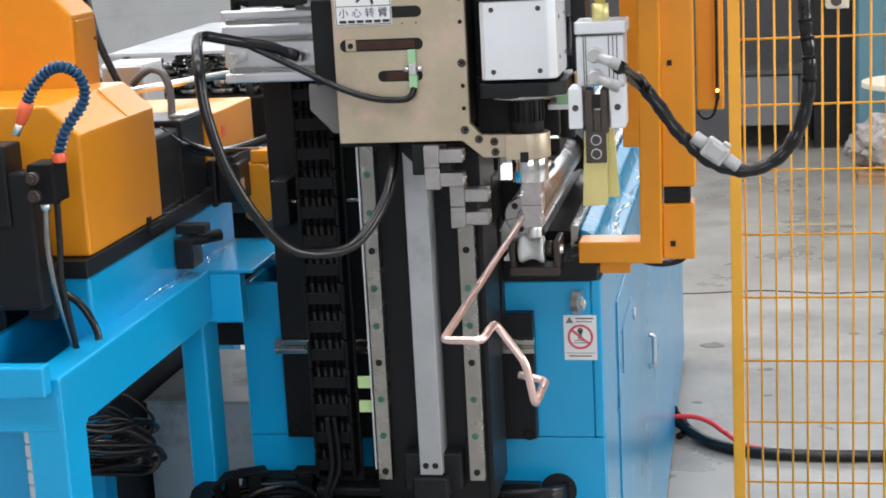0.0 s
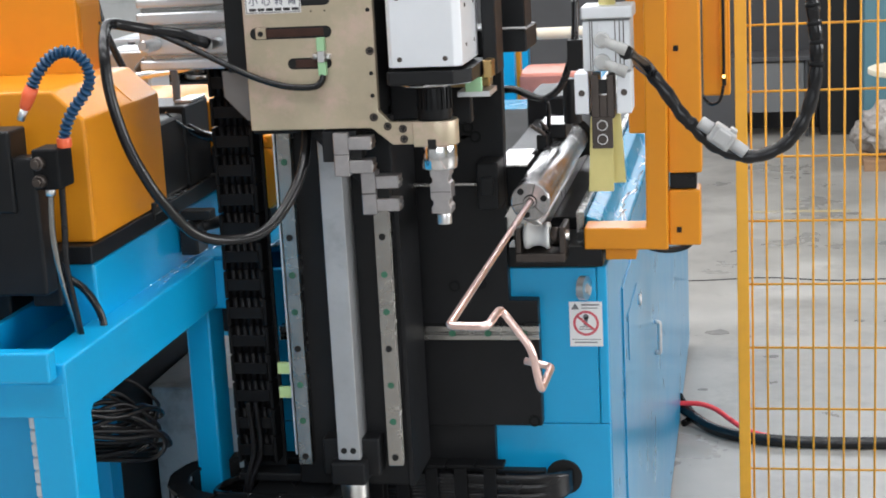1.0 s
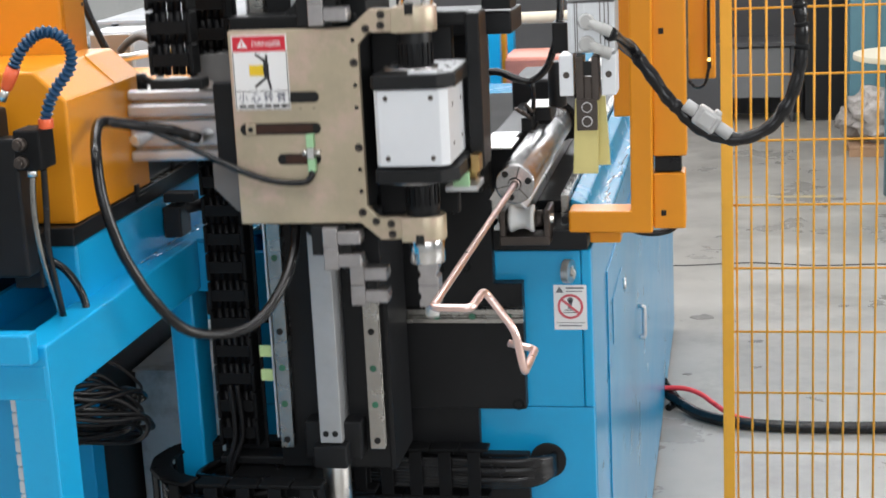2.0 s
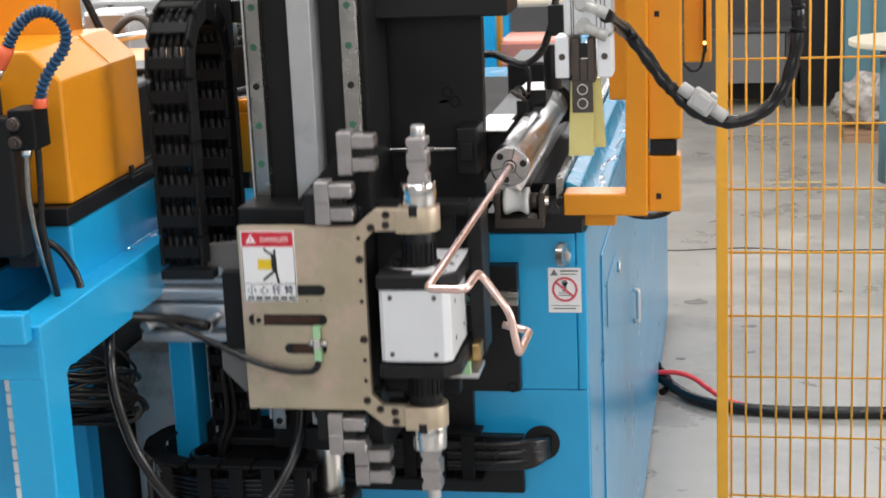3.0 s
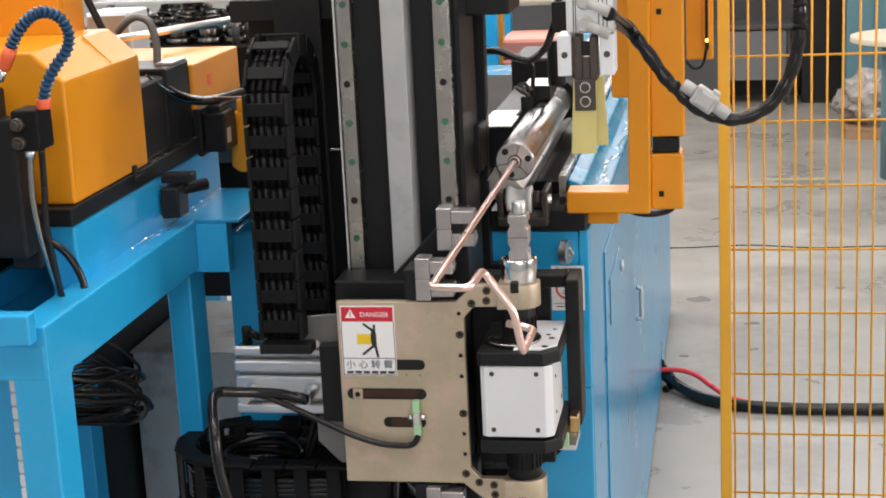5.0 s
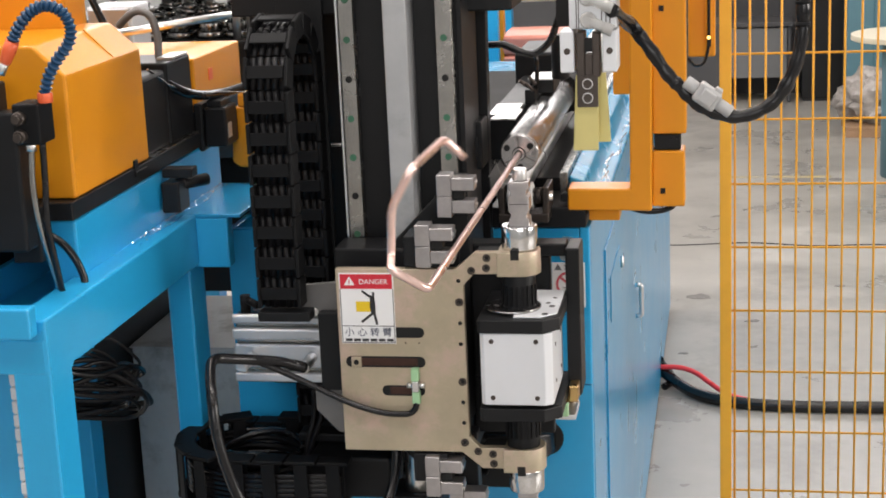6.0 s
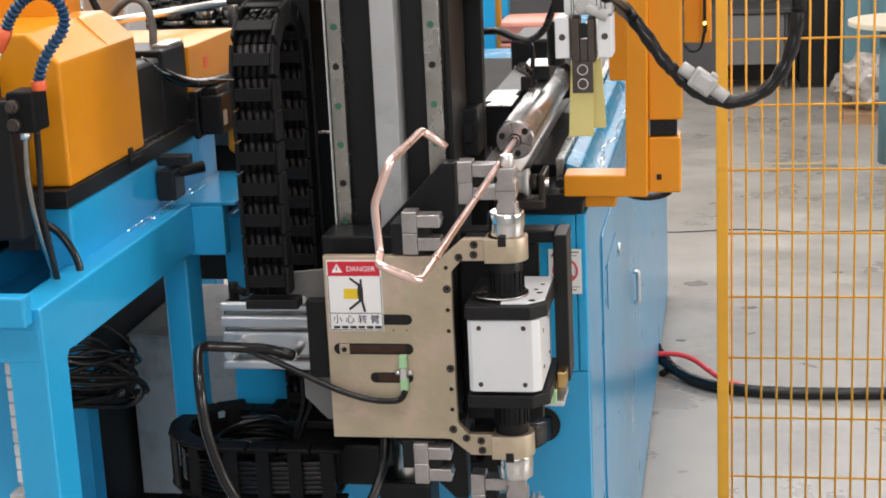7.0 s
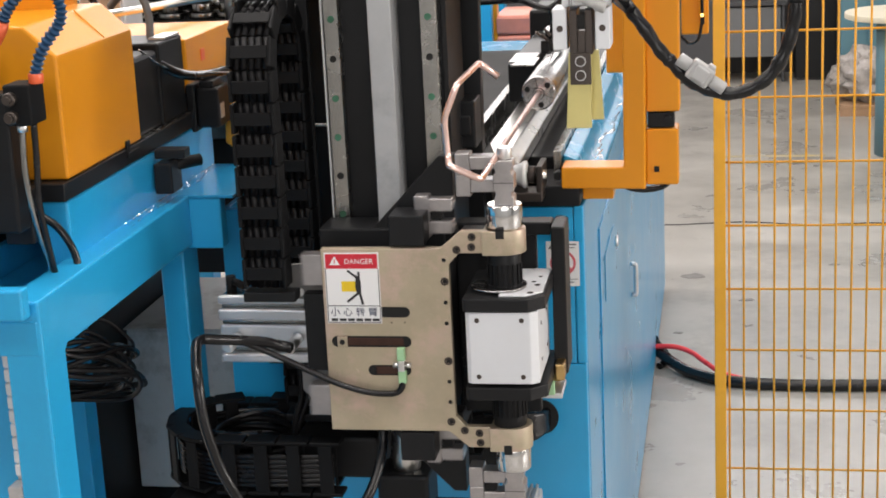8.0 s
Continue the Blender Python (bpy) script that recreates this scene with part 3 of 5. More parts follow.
part("end_block", box(-0.205, -0.165, -0.02, 0.05, 1.035, 1.072, 0.003), BACKBLACK, bed)
part("end_plate", prism([(-0.157, 1.0705), (-0.135, 1.0705), (-0.143, 1.093)], 'y', -0.055, -0.049), STEEL, bed)

# ---------- feed carriage with the tube chuck (moves along y) ----------
AXX, AXZ = -0.0930, 1.1262
chuck = thing("feed_chuck", "machined steel feed chuck barrel on a black carriage", "chuck", (AXX, -0.211, AXZ))
CY = -0.211
part("barrel", joined(cyl((AXX, CY + 0.012, AXZ), (AXX, CY + 0.70, AXZ), 0.0300, 48, 0.002), cyl((AXX, CY + 0.70, AXZ), (AXX, CY + 0.74, AXZ), 0.036, 40, 0.004)), CHUCKSTEEL, chuck)
cf = part("jaw_face", cyl((AXX, CY, AXZ), (AXX, CY + 0.014, AXZ), 0.0305, 48, 0.003), CHUCKSTEEL, chuck)
part("bore", cyl((AXX, CY - 0.0005, AXZ), (AXX, CY + 0.004, AXZ), 0.0105, 24), HOLE, cf)
part("collet", ring((AXX, AXZ), 0.0062, 0.0092, CY - 0.004, CY + 0.003, 24), CHUCKSTEEL, cf)
for a in (133, 13, 253):
    part("bolt_hole", cyl((AXX + 0.021 * math.cos(radians(a)), CY - 0.0006, AXZ + 0.021 * math.sin(radians(a))), (AXX + 0.021 * math.cos(radians(a)), CY + 0.003, AXZ + 0.021 * math.sin(radians(a))), 0.0050, 16), HOLE, cf)
    b = radians(a + 60)
    part("jaw_gap", moved(box(0.010, 0.0295, CY - 0.0005, CY + 0.003, -0.0006, 0.0006), pose(AXX, 0, AXZ, 0, -math.degrees(b), 0)), DARKSTEEL, cf)
part("carriage", joined(box(AXX - 0.10, AXX + 0.035, CY + 0.74, CY + 0.95, 1.0705, 1.19, 0.006), box(AXX - 0.085, AXX - 0.035, CY + 0.24, CY + 0.80, 1.0705, 1.145, 0.004)), BACKBLACK, chuck)
part("shroud", moved(ring((0, 0), 0.031, 0.040, -0.05, 0.05, 36), pose(AXX, CY + 0.66, AXZ)), PLASTIC, chuck)
part("cap_plate", box(AXX - 0.083, AXX - 0.036, CY + 0.242, CY + 0.36, 1.1455, 1.149, 0.001), STEEL, chuck)
part("cap_block", joined(box(AXX - 0.030, AXX + 0.012, CY + 0.41, CY + 0.52, 1.158, 1.182, 0.002), box(AXX - 0.034, AXX - 0.016, CY + 0.36, CY + 0.44, 1.146, 1.172, 0.002)), BACKBLACK, chuck)
part("cap_edge", box(AXX - 0.034, AXX + 0.010, CY + 0.406, CY + 0.50, 1.1825, 1.1845, 0.0005), STEEL, chuck)
part("edge_plate", prism([(AXX - 0.075, CY + 0.20), (AXX - 0.030, CY + 0.20), (AXX - 0.030, CY + 0.30), (AXX - 0.058, CY + 0.30)], 'z', 1.1455, 1.1485, 0.0005), STEEL, chuck)
part("motor_can", cyl((AXX + 0.024, CY + 0.42, 1.183), (AXX + 0.024, CY + 0.42, 1.262), 0.016, 20, 0.003), BACKBLACK, chuck)
part("plug", box(AXX + 0.026, AXX + 0.052, CY + 0.345, CY + 0.385, 1.283, 1.335, 0.002), BACKBLACK, chuck)
part("cable", pipe(smooth_path([(AXX - 0.16, CY + 0.37, 1.250), (AXX - 0.090, CY + 0.36, 1.253), (AXX - 0.067, CY + 0.36, 1.252), (AXX - 0.039, CY + 0.36, 1.240), (AXX - 0.014, CY + 0.36, 1.236), (AXX + 0.011, CY + 0.36, 1.255), (AXX + 0.024, CY + 0.36, 1.283), (AXX + 0.037, CY + 0.36, 1.329), (AXX + 0.04, CY + 0.37, 1.40)]), 0.0065, 12), RUBBER, chuck)
part("cable", pipe(smooth_path([(AXX - 0.016, CY + 0.36, 1.237), (AXX - 0.011, CY + 0.36, 1.222), (AXX - 0.013, CY + 0.37, 1.19), (AXX - 0.02, CY + 0.39, 1.165)]), 0.004, 10), RUBBER, chuck)
for k, (x, z) in enumerate(((-0.040, 1.192), (-0.031, 1.186), (-0.026, 1.196))):
    part("fitting", cyl((AXX + x, CY + 0.34 + 0.01 * k, z), (AXX + x + 0.012, CY + 0.36, z - 0.014), 0.0032, 10), DARKSTEEL, chuck)

# ---------- copper tube (moves and turns with the chuck) ----------
TY = -0.914
tube = thing("copper_tube", "bright bent copper tube held in the feed chuck", "tube", (AXX, TY, AXZ))
_bends = [(0, 1.6, 0), (0, 0, 0), (0.0455, 0.003, -0.014), (0.0525, 0.010, 0.037), (0.0858, -0.0365, 0.036), (0.0945, -0.0858, 0.038), (0.0902, -0.1000, 0.1745), (0.0569, -0.095, 0.183)]
_pts = [Vector((AXX + u, TY + s, AXZ + w)) for u, w, s in [(0, 0, 0.95)] + [(b[0], b[1], b[2]) for b in _bends[1:]]]
part("tube", pipe(filleted(_pts, 0.011, 8), 0.0046, 16), PINK, tube)

# ---------- orange guard frame ----------
guard = thing("guard_frame", "orange painted steel guard frame beside the bed", "guard frame", (0.08, 0.03, 0.98))
part("lower_arm", prism([(-0.033, 1.006), (0.1035, 1.004), (0.1105, 1.62), (0.074, 1.62), (0.0685, 1.041), (-0.033, 1.042)], 'y', -0.015, 0.045, 0.003), ORANGE, guard)
part("outer_post", box(0.1055, 0.159, 0.0, 0.06, 1.128, 1.62, 0.003), ORANGE, guard)
part("outer_foot", box(0.1040, 0.156, 0.0, 0.06, 1.008, 1.100, 0.003), ORANGE, guard)
part("latch", joined(box(0.1075, 0.150, 0.004, 0.05, 1.1015, 1.1265, 0.002), cyl((0.139, -0.004, 1.116), (0.139, 0.006, 1.116), 0.006, 14)), BACKBLACK, guard)
part("spacer", box(0.0, 0.05, 0.0, 0.12, 0.985, 1.004, 0.002), ORANGE, guard)
part("rear_arm", box(0.018, 0.060, 0.35, 0.40, 1.14, 1.45, 0.003), ORANGE, guard)
# Near-black squares on the posts, coloured as shaded holes.
for x, z in ((0.117, 1.030), (0.117, 1.325), (0.119, 1.44)):
    part("square_hole", box(x, x + 0.008, -0.002, 0.004, z, z + 0.009), HOLE, guard)
for x, z in ((-0.01, 1.003), (-0.04, 1.025)):
    part("bolt", cyl((x, -0.006, z), (x, 0.02, z), 0.007, 6), BACKBLACK, guard)
part("drip_hose", pipe(smooth_path([(0.045, 0.06, 1.01), (0.07, 0.07, 0.99), (0.10, 0.08, 0.983), (0.13, 0.08, 0.99), (0.145, 0.07, 1.012)]), 0.006, 10), RUBBER, guard)
gate = thing("gate_post", "orange guard post with a lit reed switch", "guard post", (0.18, 0.3, 0))
part("post", box(0.156, 0.203, 0.28, 0.33, 1.215, 2.0, 0.003), ORANGE, gate)
part("stay", box(0.156, 0.203, 0.285, 0.325, FLOOR, FLOOR + 0.05, 0.003), ORANGE, gate)
part("switch_rail", box(0.186, 0.198, 0.262, 0.279, 1.24, 2.0, 0.002), ORANGE, gate)
part("switch_wire", pipe(smooth_path([(0.192, 0.258, 2.0), (0.192, 0.258, 1.5), (0.192, 0.258, 1.26), (0.191, 0.258, 1.235), (0.184, 0.262, 1.208), (0.168, 0.28, 1.20), (0.155, 0.29, 1.212)]), 0.0028, 8), RUBBER, gate)
part("reed_switch", box(0.189, 0.196, 0.252, 0.262, 1.236, 1.25, 0.001), BACKBLACK, gate)
LED = bpy.data.materials.new("lit_amber_diode")
LED.use_nodes = True
LED.node_tree.nodes["Principled BSDF"].inputs["Base Color"].default_value = (0.9, 0.5, 0.1, 1)
LED.node_tree.nodes["Principled BSDF"].inputs["Emission Color"].default_value = (1.0, 0.65, 0.2, 1)
LED.node_tree.nodes["Principled BSDF"].inputs["Emission Strength"].default_value = 3.0
part("diode", cyl((0.192, 0.249, 1.252), (0.192, 0.256, 1.252), 0.003, 10), LED, gate)

# ---------- pneumatic gripper with the yellow blades ----------
gy = -0.55
grip = thing("pneumatic_gripper", "aluminium pneumatic gripper with two yellow blades", "gripper", (0.058, gy, 1.5))
part("cylinder_body", joined(box(0.029, 0.089, gy, gy + 0.06, 1.360, 1.424, 0.002), box(0.045, 0.050, gy - 0.003, gy, 1.362, 1.422), box(0.029, 0.034, gy - 0.003, gy, 1.362, 1.422), box(0.082, 0.087, gy - 0.003, gy, 1.362, 1.422)), ALU, grip)
for x in (0.0372, 0.0400, 0.0690, 0.0745, 0.0795):
    part("groove", box(x, x + 0.0013, gy - 0.0006, gy + 0.002, 1.361, 1.4235), DARKSTEEL, grip)
part("top_cap", box(0.027, 0.092, gy - 0.004, gy + 0.064, 1.426, 1.442, 0.002), ALU, grip)
part("rod_end", joined(cyl((0.058, gy + 0.03, 1.442), (0.058, gy + 0.03, 1.462), 0.012, 6), cyl((0.058, gy + 0.03, 1.462), (0.058, gy + 0.03, 1.52), 0.007, 16)), BRASSY, grip)
part("hanger", joined(box(0.03, 0.10, gy, 0.03, 1.52, 1.54, 0.003), box(0.08, 0.10, 0.0, 0.03, 1.50, 1.56, 0.003)), ALU, grip)
for z, ang in ((1.400, 0), (1.372, 0)):
    f1 = part("elbow_fitting", joined(cyl((0.053, gy - 0.013, z), (0.053, gy, z), 0.0105, 20, 0.003), cyl((0.053, gy - 0.0155, z), (0.053, gy - 0.012, z), 0.0055, 6), cyl((0.053, gy - 0.008, z), (0.078, gy - 0.009, z - 0.011), 0.0068, 16, 0.001), cyl((0.072, gy - 0.0088, z - 0.0085), (0.084, gy - 0.009, z - 0.0138), 0.0078, 16, 0.001)), CLEARFIT, grip, "clear plastic air fitting")
for x0, x1 in ((0.0165, 0.0345), (0.0700, 0.0885)):
    ck = part("cheek", box(x0, x1, gy - 0.004, gy + 0.05, 1.306, 1.358, 0.0015), ANOD, grip, "white anodised cheek block")
    part("pin", cyl(((x0 + x1) / 2, gy - 0.0055, 1.333), ((x0 + x1) / 2, gy - 0.003, 1.333), 0.0042, 14), DARKSTEEL, ck)
part("link", joined(box(0.0375, 0.0475, gy - 0.006, gy + 0.03, 1.262, 1.356, 0.001), box(0.0575, 0.0665, gy - 0.006, gy + 0.03, 1.300, 1.356, 0.001), box(0.0475, 0.0575, gy - 0.004, gy + 0.03, 1.300, 1.330, 0.001), box(0.0375, 0.0640, gy - 0.008, gy - 0.002, 1.262, 1.302, 0.001)), DARKSTEEL, grip)
part("link_gap", box(0.0475, 0.0575, gy - 0.0045, gy - 0.003, 1.332, 1.350), HOLE, grip)
for z in (1.292, 1.274):
    part("bolt", cyl((0.0510, gy - 0.011, z), (0.0510, gy - 0.008, z), 0.0056, 18), DARKSTEEL, grip)
    part("bolt_rim", ring((0.0510, z), 0.0056, 0.0068, gy - 0.0105, gy - 0.008, 22), CHROME, grip)
part("blade", prism([(0.0355, 1.302), (0.0645, 1.302), (0.0625, 1.205), (0.0305, 1.205)], 'y', gy - 0.001, gy + 0.006, 0.0008), BRASSY, grip, "yellow chromated blade")
part("blade", prism([(0.0600, 1.302), (0.0720, 1.302), (0.0770, 1.212), (0.0600, 1.212)], 'y', gy + 0.020, gy + 0.027, 0.0008), BRASSY, grip, "yellow chromated blade")

# ---------- hanging hose with its connector ----------
hose = thing("hanging_hose", "thick black taped hose hanging in a loop", "hose", (0.2, -0.5, 1.3))
hy = -0.45
_hp = [(0.082, gy - 0.008, 1.385), (0.100, hy, 1.352), (0.122, hy, 1.325), (0.147, hy, 1.288), (0.163, hy, 1.271), (0.184, hy, 1.249), (0.213, hy, 1.234), (0.246, hy, 1.230), (0.282, hy, 1.246), (0.306, hy, 1.279), (0.319, hy, 1.322), (0.322, hy, 1.37), (0.318, hy, 1.41), (0.315, hy, 1.46), (0.312, hy + 0.02, 1.6), (0.31, hy + 0.1, 1.9)]
_sp = smooth_path(_hp, 8)
part("hose", pipe(_sp, 0.012, 14, radii=[0.0088 + 0.0007 * math.sin(i * 1.1) + random.uniform(-0.0004, 0.0004) for i in range(len(_sp))]), RUBBER, hose)
part("second_hose", pipe(smooth_path([(0.075, gy - 0.012, 1.362), (0.095, hy - 0.004, 1.362), (0.112, hy - 0.008, 1.345)], 6), 0.006, 10), RUBBER, hose)
part("connector", joined(moved(box(-0.020, 0.020, -0.016, 0.016, -0.016, 0.016, 0.004), pose(0.199, hy - 0.012, 1.259, 0, 36) @ Matrix.Scale(0.82, 4)), moved(cyl((-0.042, 0, 0), (-0.020, 0, 0), 0.011, 18, 0.002), pose(0.199, hy - 0.012, 1.259, 0, 36) @ Matrix.Scale(0.82, 4)), moved(cyl((0.020, 0, 0), (0.046, 0, 0), 0.0105, 18, 0.002), pose(0.199, hy - 0.012, 1.259, 0, 36) @ Matrix.Scale(0.82, 4)), moved(box(-0.012, 0.012, -0.02, -0.014, -0.012, 0.012, 0.003), pose(0.199, hy - 0.012, 1.259, 0, 36) @ Matrix.Scale(0.82, 4)), moved(box(0.004, 0.016, -0.012, 0.012, 0.014, 0.022, 0.002), pose(0.199, hy - 0.012, 1.259, 0, 36) @ Matrix.Scale(0.82, 4))), GREYPLASTIC, hose, "pale grey plastic plug connector")
part("hose_pole", joined(box(0.29, 0.33, hy + 0.09, hy + 0.13, 1.88, 1.92, 0.003), box(0.14, 0.33, hy + 0.10, hy + 0.12, 1.90, 1.92), box(0.14, 0.16, hy + 0.10, 0.06, 1.90, 1.92), box(0.12, 0.16, 0.01, 0.05, 1.60, 1.92)), ORANGE, hose)
for k in range(6):
    i = 84 + k * 5
    if i + 1 < len(_sp):
        part("tape_band", pipe([_sp[i], _sp[i + 1]], 0.0099, 14), PLASTIC, hose)

# ---------- column (moves along x) ----------
column = thing("slide_column", "black slide column with two steel guide rails", "slide column", (-0.28, -0.2, 0.66))
part("body", joined(box(-0.370, -0.187, -0.195, -0.058, 0.66, 1.85, 0.003), box(-0.187, -0.180, -0.20, -0.06, 0.66, 1.85)), BACKBLACK, column)


def guide(xc, w, name):
    g = part(name, prism([(xc - w / 2, -0.22), (xc - w / 2, -0.213), (xc - w / 2 + 0.002, -0.210), (xc - w / 2, -0.207), (xc - w / 2, -0.1955), (xc + w / 2, -0.1955), (xc + w / 2, -0.207), (xc + w / 2 - 0.002, -0.210), (xc + w / 2, -0.213), (xc + w / 2, -0.22)], 'z', 0.702, 1.82, 0.0006, 1), RAILSTEEL, column)
    for k in range(19):
        z = 0.716 + 0.06 * k
        part("bolt_cap", cyl((xc, -0.2212, z), (xc, -0.219, z), 0.0052, 14), GREENCAP if k % 3 else HOLE, g)
    return g


guide(-0.2040, 0.0235, "guide_rail")
guide(-0.3520, 0.0220, "guide_rail")
part("edge_strip", box(-0.3675, -0.3645, -0.222, -0.1955, 0.72, 1.82), ALU, column)
bar = part("cover_bar", box(-0.289, -0.2535, -0.252, -0.1955, 0.722, 1.82, 0.0015), BARALU, column, "long brushed aluminium cover bar")
for x in (-0.279, -0.264):
    part("screw_hole", cyl((x, -0.2530, 0.738), (x, -0.250, 0.738), 0.005, 14), HOLE, bar)
part("end_block", joined(box(-0.300, -0.245, -0.262, -0.196, 0.683, 0.720, 0.003), box(-0.318, -0.226, -0.235, -0.196, 0.690, 0.752, 0.003)), BACKBLACK, column)
part("fan_cover", box(-0.135, -0.06, -0.25, -0.19, 0.50, 0.556, 0.004), ALU, column, "silver finned fan cover")
for k in range(8):
    part("fin", box(-0.132 + 0.009 * k, -0.128 + 0.009 * k, -0.256, -0.20, 0.505, 0.566, 0.001), ALU, column)
part("fan_arm", box(-0.235, -0.13, -0.24, -0.20, 0.51, 0.54, 0.002), BACKBLACK, column)
part("motor_shaft", cyl((-0.272, -0.225, 0.60), (-0.272, -0.225, 0.683), 0.022, 24, 0.002), STEEL, column)
part("motor", joined(box(-0.315, -0.232, -0.262, -0.18, 0.50, 0.60, 0.006), box(-0.45, -0.315, -0.24, -0.14, 0.585, 0.655, 0.006)), BACKBLACK, column)
for z in (0.861, 0.821):
    part("label_patch", box(-0.390, -0.3675, -0.212, -0.205, z - 0.009, z + 0.009), LIMELABEL, column, "small pale green label")
part("carriage_block", box(-0.36, -0.22, -0.057, -0.0525, 0.85, 0.90, 0.002), DARKSTEEL, column)
part("screw_nut", box(-0.32, -0.26, -0.0575, -0.083, 1.105, 1.155, 0.003), DARKSTEEL, column)
for k, (dx, z0) in enumerate(((0.012, 0.60), (0.024, 0.61))):
    part("cable", pipe(smooth_path([(-0.46 + dx, -0.20, 0.80), (-0.455 + dx, -0.205, 0.72), (-0.462 + dx * 0.6, -0.215, 0.67), (-0.47 + dx * 0.3, -0.22, z0)]), 0.0045, 8), CABLE, column)


def chain_link(x0, x1, depth, pitch):
    """One link of a cable carrier, its run along z, open to the front and back."""
    h = pitch * 0.94
    t = 0.006
    return joined(box(x0, x0 + t, -depth / 2, depth / 2, -h / 2, h / 2, 0.0015, 1), box(x1 - t, x1, -depth / 2, depth / 2, -h / 2, h / 2, 0.0015, 1),
                  box(x0 + t, x1 - t, -depth / 2, -depth / 2 + 0.004, -h * 0.22, h * 0.22, 0.001, 1), box(x0 + t, x1 - t, depth / 2 - 0.004, depth / 2, -h * 0.22, h * 0.22, 0.001, 1))


# one chain of links: up the column, over a bend, down to the head
CHX, CHR, CHZ, PITCH, LINKS = -0.443, 0.0875, 0.69, 0.0465, 25
chain = thing("cable_carrier", "black plastic cable carrier looping from the column to the bending head", "cable carrier", (CHX, -0.17, CHZ))
_lk = mesh_of("link", chain_link(-0.0335, 0.0335, 0.034, 0.047), PLASTIC)
_cb = mesh_of("cable", pipe([(0, 0, -0.0235), (0.001, 0.001, 0.0), (0, 0, 0.0235)], 0.0056, 8), CABLE)
links = []
for k in range(LINKS):
    o = new("link", _lk)
    o.parent = chain
    for i in range(5):
        c = new("cable", _cb)
        c.parent, c.location = o, (-0.0222 + 0.0111 * i, 0.002 * (i % 2) - 0.001, 0)
    links.append(o)
part("bracket", box(CHX - 0.035, -0.369, -0.188, -0.14, 0.66, 0.674, 0.003), BACKBLACK, chain)
part("strip", box(CHX - 0.037, CHX + 0.037, -0.150, -0.143, 0.66, 1.8, 0.001), BACKBLACK, chain)


def link_pose(s, dz):
    """Where a link lies, s metres along the chain, when the head is dz above its rest."""
    up = (LINKS * PITCH - math.pi * CHR + 0.935 + dz - CHZ) / 2
    if s < up:
        return pose(0, 0, s)
    if s < up + math.pi * CHR:
        a = (s - up) / CHR
        return pose(0, -CHR * (1 - math.cos(a)), up + CHR * math.sin(a), math.degrees(a))
    return pose(0, -2 * CHR, up - (s - up - math.pi * CHR), 180)


# ---------- low horizontal cable carrier ----------
low = thing("low_cable_carrier", "black cable carrier loop lying under the head", "cable carrier", (-0.5, -0.2, 0.6))
_lk2 = mesh_of("link", moved(chain_link(-0.045, 0.045, 0.034, 0.052), pose(0, 0, 0, 0, 90)), PLASTIC)
_low = [(-0.36 - 0.052 * k, -0.30, 0) for k in range(4)]
for k in range(1, 7):
    a = math.pi * k / 7
    _low.append((-0.53 - 0.10 * math.sin(a), -0.20 - 0.10 * math.cos(a), a))
_low += [(-0.53 + 0.052 * k, -0.10, math.pi) for k in range(1, 5)]
for x, y, a in _low:
    o = new("link", _lk2)
    o.parent, o.location = low, (x + 0.5, y + 0.2, 0.03)
    o.rotation_euler = (0, 0, -a)
for k in range(7):
    part("cable", pipe(smooth_path([(-0.35, -0.302, 0.60 + 0.008 * k), (-0.52, -0.302, 0.597 + 0.008 * k), (-0.60, -0.27, 0.60 + 0.008 * k), (-0.628, -0.20, 0.60 + 0.008 * k), (-0.60, -0.13, 0.60 + 0.008 * k), (-0.52, -0.10, 0.60 + 0.008 * k), (-0.35, -0.10, 0.60 + 0.008 * k)]), 0.0045, 8), RUBBER, low)
part("support", box(-0.62, -0.36, -0.32, -0.08, 0.568, 0.576, 0.002), BACKBLACK, low)
for k in range(6):
    ra, rb, zz = 0.078 - 0.006 * (k % 3), 0.070 - 0.007 * (k % 3), 0.590 + 0.013 * k
    part("coiled_cable", pipe([(-0.505 + ra * math.cos(a), -0.20 + rb * math.sin(a), zz + 0.006 * math.sin(2 * a + k)) for a in [2 * math.pi * i / 28 for i in range(28)]], 0.0055, 8), RUBBER if k == 5 else CABLE, low)

slot = thing("slot_cable_carrier", "black cable carrier running into the cabinet port", "cable carrier", (-0.2, -0.05, 0.6))
for k in range(9):
    o = new("link", _lk2)
    o.parent, o.location = slot, (-0.50 + 0.05 * k + 0.1, -0.002, 0.003)
for k in range(9):
    part("cable", pipe(smooth_path([(-0.52, -0.05 + 0.004 * (k % 2), 0.578 + 0.006 * k), (-0.30, -0.052, 0.577 + 0.006 * k), (-0.15, -0.055 - 0.003 * (k % 3), 0.580 + 0.0055 * k), (-0.10, -0.05, 0.583 + 0.005 * k), (-0.075, -0.025, 0.590 + 0.0035 * k), (-0.07, 0.01, 0.595 + 0.0025 * k)]), 0.0072, 8), RUBBER, slot)

# ---------- bending head (moves along x and z) ----------
MID = 0.8555
head = thing("bending_head", "bending head with a yellowish passivated plate and gear motor", "bending head", (-0.2, -0.34, MID))


def mirror(z):
    return 2 * MID - z


